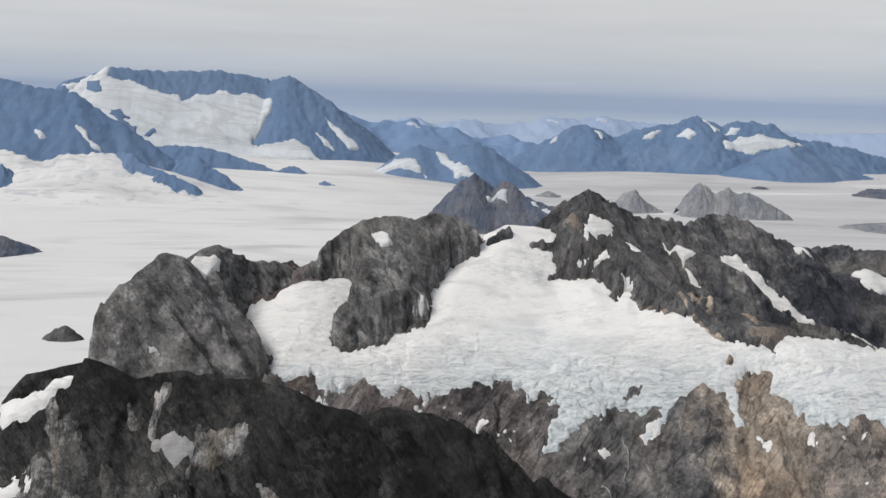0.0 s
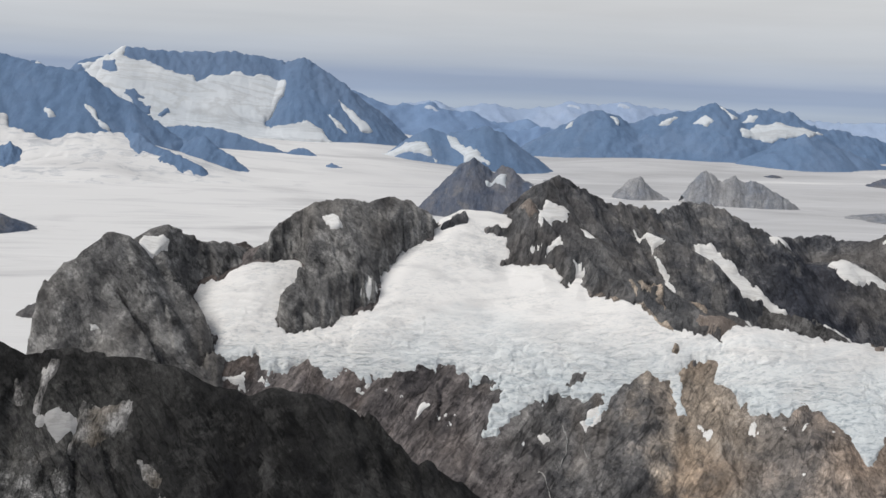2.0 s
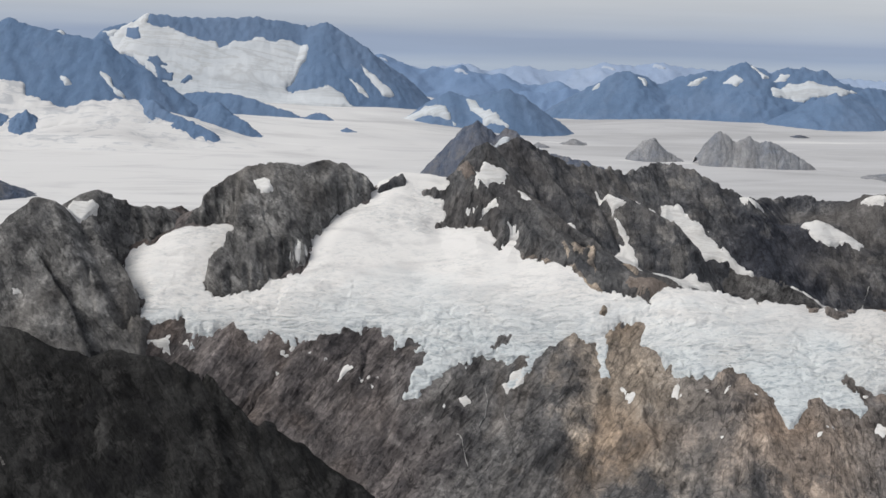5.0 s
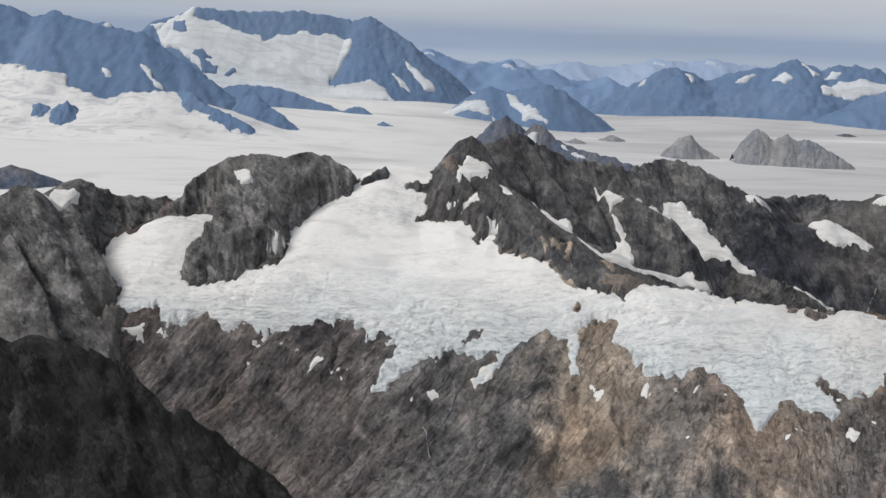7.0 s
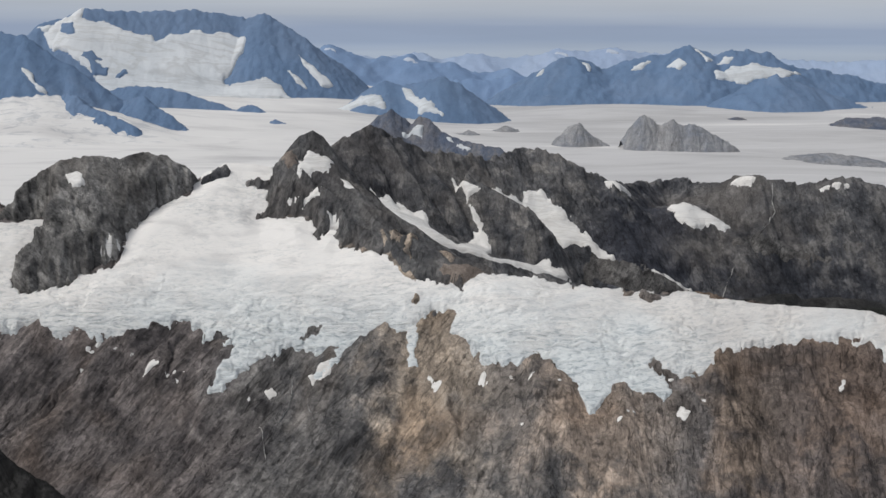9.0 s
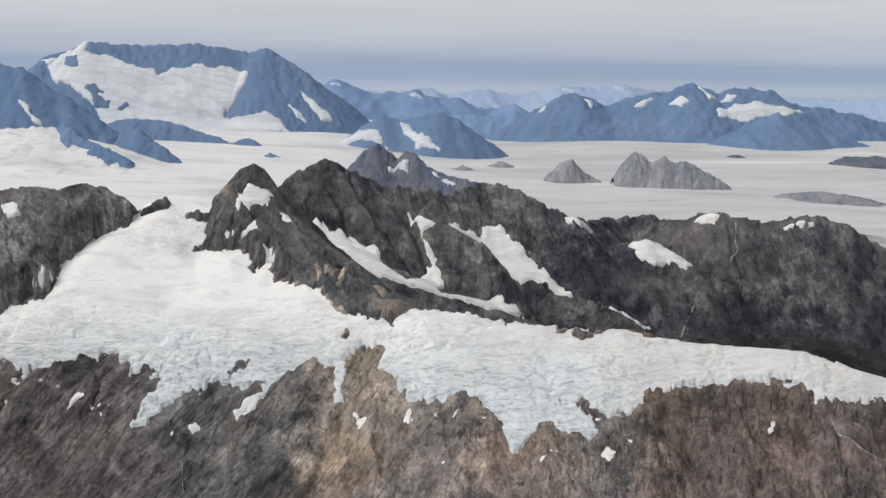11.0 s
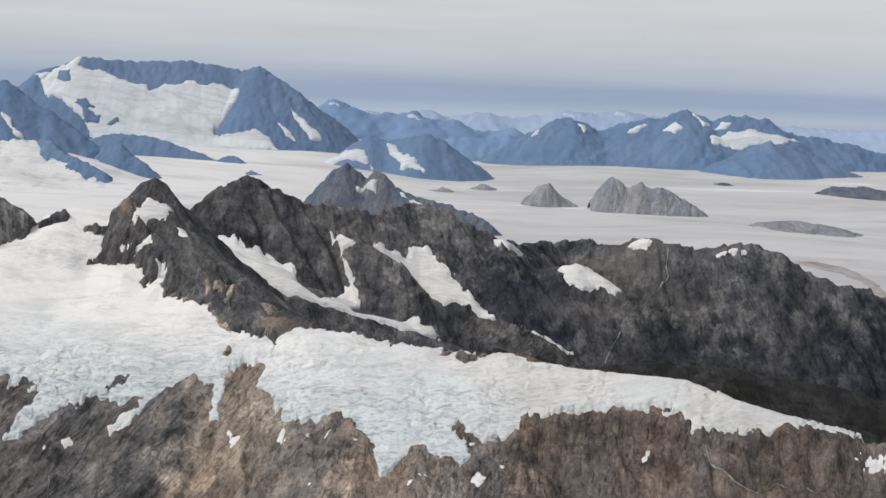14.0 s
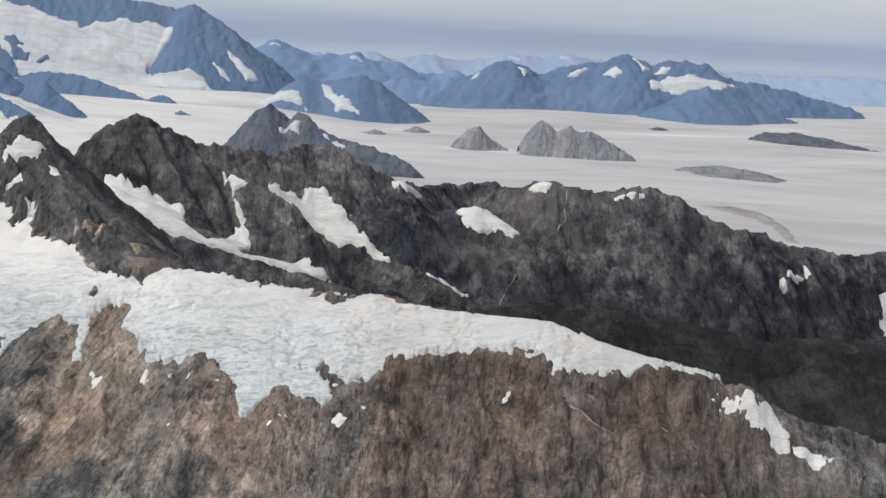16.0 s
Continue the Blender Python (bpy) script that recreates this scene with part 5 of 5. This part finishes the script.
# ---- nunataks and far ranges ----
FAR_FORMS = [
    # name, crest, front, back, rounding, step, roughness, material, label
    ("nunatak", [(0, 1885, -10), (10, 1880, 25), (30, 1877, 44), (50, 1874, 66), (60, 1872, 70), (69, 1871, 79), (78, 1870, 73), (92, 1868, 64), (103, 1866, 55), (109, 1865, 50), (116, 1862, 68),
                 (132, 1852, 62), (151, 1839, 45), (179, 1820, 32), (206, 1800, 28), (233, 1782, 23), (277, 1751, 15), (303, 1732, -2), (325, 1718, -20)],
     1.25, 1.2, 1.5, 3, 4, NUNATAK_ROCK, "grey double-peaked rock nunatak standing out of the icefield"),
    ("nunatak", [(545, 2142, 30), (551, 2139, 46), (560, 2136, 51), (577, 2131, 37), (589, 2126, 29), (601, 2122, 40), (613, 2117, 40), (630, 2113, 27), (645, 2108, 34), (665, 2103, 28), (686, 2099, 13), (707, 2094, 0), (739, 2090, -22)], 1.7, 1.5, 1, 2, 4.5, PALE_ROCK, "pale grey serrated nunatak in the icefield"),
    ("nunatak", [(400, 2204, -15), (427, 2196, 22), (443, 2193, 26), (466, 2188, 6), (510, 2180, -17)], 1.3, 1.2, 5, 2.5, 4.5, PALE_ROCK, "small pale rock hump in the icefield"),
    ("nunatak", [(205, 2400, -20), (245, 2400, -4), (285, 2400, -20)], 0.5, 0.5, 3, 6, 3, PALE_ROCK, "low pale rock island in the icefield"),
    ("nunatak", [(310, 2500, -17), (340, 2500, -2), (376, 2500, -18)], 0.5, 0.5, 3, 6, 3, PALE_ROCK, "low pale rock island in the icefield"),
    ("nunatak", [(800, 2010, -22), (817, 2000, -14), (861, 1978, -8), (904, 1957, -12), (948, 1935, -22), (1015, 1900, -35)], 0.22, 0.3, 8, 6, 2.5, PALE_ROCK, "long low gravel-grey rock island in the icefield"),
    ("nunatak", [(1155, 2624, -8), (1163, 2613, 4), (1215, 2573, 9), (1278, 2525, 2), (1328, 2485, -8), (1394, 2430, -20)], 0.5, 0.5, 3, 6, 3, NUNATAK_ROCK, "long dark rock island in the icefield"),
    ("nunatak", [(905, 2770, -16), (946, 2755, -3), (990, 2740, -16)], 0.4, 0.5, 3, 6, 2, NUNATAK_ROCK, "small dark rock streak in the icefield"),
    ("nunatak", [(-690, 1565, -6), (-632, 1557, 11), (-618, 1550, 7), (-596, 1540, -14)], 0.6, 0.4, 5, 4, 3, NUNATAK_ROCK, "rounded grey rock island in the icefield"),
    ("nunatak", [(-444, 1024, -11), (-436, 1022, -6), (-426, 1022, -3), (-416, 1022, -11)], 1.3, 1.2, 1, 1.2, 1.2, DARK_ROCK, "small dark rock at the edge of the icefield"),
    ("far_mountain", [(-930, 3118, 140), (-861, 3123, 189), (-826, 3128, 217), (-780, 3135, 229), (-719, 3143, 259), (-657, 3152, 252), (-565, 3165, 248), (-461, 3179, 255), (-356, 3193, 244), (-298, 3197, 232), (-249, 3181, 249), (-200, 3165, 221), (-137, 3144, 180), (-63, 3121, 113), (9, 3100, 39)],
     0.95, 0.7, 4, 5, 5.5, HAZE_BLUE_ROCK, "massive blue-hazed mountain with a broad snow face"),
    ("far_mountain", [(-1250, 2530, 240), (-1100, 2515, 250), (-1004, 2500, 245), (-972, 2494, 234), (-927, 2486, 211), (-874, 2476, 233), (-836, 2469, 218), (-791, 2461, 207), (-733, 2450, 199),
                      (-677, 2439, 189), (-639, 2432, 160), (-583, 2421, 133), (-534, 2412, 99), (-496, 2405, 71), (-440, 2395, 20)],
     0.9, 0.9, 4, 6, 6, HAZE_BLUE_ROCK, "dark blue-hazed mountain flank above snow slopes"),
    ("far_mountain", [(-960, 2870, 150), (-908, 2870, 203), (-887, 2870, 213), (-868, 2870, 195), (-800, 2870, 160)], 0.9, 0.9, 4, 9, 8, HAZE_BLUE_ROCK, "small pointed blue-hazed horn"),
    ("rock_outcrop", [(-571, 2330, 78), (-548, 2310, 75), (-527, 2290, 60), (-492, 2270, 50), (-455, 2250, 35), (-421, 2230, 20)], 0.75, 0.9, 2, 3, 4, HAZE_BLUE_ROCK, "blue-hazed rock rib in the snow slope"),
    ("rock_outcrop", [(-520, 2428, 80), (-502, 2420, 72), (-474, 2405, 57), (-449, 2390, 66), (-428, 2375, 69), (-398, 2360, 48), (-368, 2345, 30), (-341, 2330, 12)], 0.8, 0.9, 2, 3, 4, HAZE_BLUE_ROCK, "blue-hazed rock hump at the foot of the snow slope"),
    ("rock_outcrop", [(-610, 2725, 50), (-576, 2720, 59), (-545, 2702, 70), (-496, 2685, 74), (-428, 2668, 70), (-362, 2651, 54), (-295, 2634, 33), (-242, 2617, 22), (-213, 2600, 6)], 0.8, 0.9, 2, 4, 4, HAZE_BLUE_ROCK, "long blue-hazed rock ridge at the foot of the mountain"),
    ("rock_outcrop", [(-862, 2252, 34), (-853, 2250, 44), (-838, 2248, 50), (-824, 2247, 43), (-811, 2245, 35), (-795, 2244, 48), (-780, 2242, 53), (-766, 2241, 38), (-756, 2240, 20)], 1.0, 0.8, 1.5, 2, 6, HAZE_BLUE_ROCK, "blue-hazed rock knob in a crevassed snow slope"),
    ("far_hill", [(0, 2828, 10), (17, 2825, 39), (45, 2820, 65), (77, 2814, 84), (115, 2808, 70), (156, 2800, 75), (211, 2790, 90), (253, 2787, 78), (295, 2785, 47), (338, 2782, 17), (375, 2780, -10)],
     0.8, 0.7, 4, 7, 5, HAZE_BLUE_ROCK, "two-topped blue-hazed hill with a snow saddle"),
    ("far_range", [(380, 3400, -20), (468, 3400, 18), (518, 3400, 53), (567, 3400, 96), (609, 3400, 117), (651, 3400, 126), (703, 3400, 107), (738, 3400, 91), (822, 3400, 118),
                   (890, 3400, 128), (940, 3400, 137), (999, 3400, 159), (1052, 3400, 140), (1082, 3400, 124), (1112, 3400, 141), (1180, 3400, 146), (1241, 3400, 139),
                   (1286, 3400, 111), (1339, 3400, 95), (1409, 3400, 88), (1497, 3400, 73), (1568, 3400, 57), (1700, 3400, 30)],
     0.65, 0.6, 4, 7, 7, HAZE_BLUE_ROCK, "blue-hazed mountain range with snow patches"),
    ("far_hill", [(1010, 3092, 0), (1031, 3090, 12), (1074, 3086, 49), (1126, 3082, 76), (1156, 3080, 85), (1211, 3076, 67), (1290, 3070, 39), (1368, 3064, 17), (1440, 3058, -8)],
     0.6, 0.6, 5, 8, 8, HAZE_BLUE_ROCK, "rounded blue-hazed hill at the edge of the icefield"),
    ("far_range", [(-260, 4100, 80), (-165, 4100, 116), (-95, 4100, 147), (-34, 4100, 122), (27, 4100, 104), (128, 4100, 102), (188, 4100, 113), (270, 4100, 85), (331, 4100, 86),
                   (392, 4100, 57), (474, 4100, 48), (535, 4100, 70), (640, 4100, 20)], 0.5, 0.6, 6, 12, 8, FAR_HAZE_ROCK, "pale blue-hazed distant mountain range"),
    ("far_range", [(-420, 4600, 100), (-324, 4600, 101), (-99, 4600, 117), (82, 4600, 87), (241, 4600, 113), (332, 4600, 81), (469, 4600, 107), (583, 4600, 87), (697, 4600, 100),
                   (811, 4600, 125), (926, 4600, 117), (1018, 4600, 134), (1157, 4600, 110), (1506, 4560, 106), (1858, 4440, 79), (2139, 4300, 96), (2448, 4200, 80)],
     0.45, 0.6, 6, 13, 8, FAINT_HAZE_ROCK, "faint blue-hazed mountain chain on the horizon"),
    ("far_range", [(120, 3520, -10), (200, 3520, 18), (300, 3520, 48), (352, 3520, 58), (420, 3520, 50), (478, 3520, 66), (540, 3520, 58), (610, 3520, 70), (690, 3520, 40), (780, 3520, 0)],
     0.8, 0.6, 6, 8, 7, FAR_HAZE_ROCK, "low blue-hazed foothills before the distant range"),
    ("rock_outcrop", [(-262, 2620, 24), (-252, 2618, 32), (-242, 2616, 37), (-220, 2613, 33), (-205, 2610, 24)], 0.8, 0.9, 2, 3, 3, HAZE_BLUE_ROCK, "small blue-hazed rock at the foot of the snow slope"),
    ("rock_outcrop", [(-181, 2450, 10), (-166, 2445, 18), (-148, 2440, 10)], 0.7, 0.8, 2, 3, 3, HAZE_BLUE_ROCK, "small blue-hazed rock on the edge of the icefield"),
]
# which form carries the snow, its outline, how ragged it is
FAR_SNOWS = ((10, BIGFACE_EDGE, 4), (10, BIGFLANK_EDGE, 4), (10, BIGFLANK2_EDGE, 3), (10, BIGTOP_EDGE, 4), (11, APRON_EDGE, 5), (12, HORN_EDGE, 2), (11, LEFTA_EDGE, 3), (11, LEFTB_EDGE, 3), (17, HILLS_EDGE, 4), (17, HILLA_EDGE, 3),
             (18, BLA_EDGE, 5), (18, BLB_EDGE, 4), (18, BLC_EDGE, 4), (18, BLD_EDGE, 4), (18, BLE_EDGE, 4), (18, BLF_EDGE, 4), (18, BLG_EDGE, 4),
             (0, NUNA_EDGE, 2), (0, NUNB_EDGE, 2))
FAR_SKEW = {18: -0.8, 20: -0.5, 10: 0.5, 11: 0.6, 1: 0.5}
FAR_THINGS = []


def crest_height(line, front, back, round_off, rough, seed, skew, edges):
    """Two surfaces: the bare rock, and the smooth bed on which its snow lies, run out onto the icefield."""
    def rock(x, y):
        bed = np.full(np.shape(x), -99.0)
        for edge in edges:
            bed = np.maximum(bed, inside(x, y, edge))
        calm = smooth(-2.5 * rough, 2.5 * rough, bed)
        return spine(x, y, line, front, back, round_off) + (1 - 0.85 * calm) * far_noise(x, y, rough * 9, rough, seed, skew) - 2.0 * calm

    def bed(x, y):
        z, low = spine(x, y, line, front, back, round_off + 6) + 0.15 * far_noise(x, y, rough * 9, rough, seed, skew), plain_height(x, y)
        return np.maximum(z, low) + 9.0 * np.log1p(np.exp(-np.abs(z - low) / 9.0)) + 2.5 * fbm(x, y, 40, 4, 0.55, seed)
    return rock, bed


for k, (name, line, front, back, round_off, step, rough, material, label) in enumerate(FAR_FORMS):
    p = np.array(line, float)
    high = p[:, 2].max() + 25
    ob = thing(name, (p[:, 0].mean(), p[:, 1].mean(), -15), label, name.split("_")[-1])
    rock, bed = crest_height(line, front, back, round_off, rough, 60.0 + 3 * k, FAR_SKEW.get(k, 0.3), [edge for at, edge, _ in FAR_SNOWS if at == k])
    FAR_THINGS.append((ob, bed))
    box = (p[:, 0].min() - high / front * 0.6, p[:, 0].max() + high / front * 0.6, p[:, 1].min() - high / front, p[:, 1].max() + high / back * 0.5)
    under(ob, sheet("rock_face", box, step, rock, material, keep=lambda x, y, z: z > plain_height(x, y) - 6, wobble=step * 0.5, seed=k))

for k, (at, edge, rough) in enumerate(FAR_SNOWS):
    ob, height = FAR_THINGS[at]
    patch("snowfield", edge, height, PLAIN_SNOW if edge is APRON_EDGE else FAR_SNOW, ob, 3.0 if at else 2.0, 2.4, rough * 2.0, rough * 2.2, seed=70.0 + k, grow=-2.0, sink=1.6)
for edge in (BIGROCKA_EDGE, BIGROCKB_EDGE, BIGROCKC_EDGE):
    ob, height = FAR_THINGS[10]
    patch("rock_island", edge, height, HAZE_BLUE_ROCK, ob, 3.0, 5.0, 9.0, 6.0, seed=95.0, sink=1.5)
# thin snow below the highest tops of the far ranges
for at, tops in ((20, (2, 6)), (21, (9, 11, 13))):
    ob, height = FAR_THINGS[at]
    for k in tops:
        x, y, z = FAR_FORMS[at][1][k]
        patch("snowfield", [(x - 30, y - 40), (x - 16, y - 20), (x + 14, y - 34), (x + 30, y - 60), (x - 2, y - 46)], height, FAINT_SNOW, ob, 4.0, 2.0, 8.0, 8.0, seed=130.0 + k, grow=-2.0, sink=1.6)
moraine = thing("moraine_band", (MORAINE_EDGE[0][0], MORAINE_EDGE[0][1], -30), "thin brownish moraine band across the icefield", "moraine")
patch("gravel", MORAINE_EDGE, plain_height, MORAINE, moraine, 5.0, 1.5, 5.0, 8.0, seed=140.0)
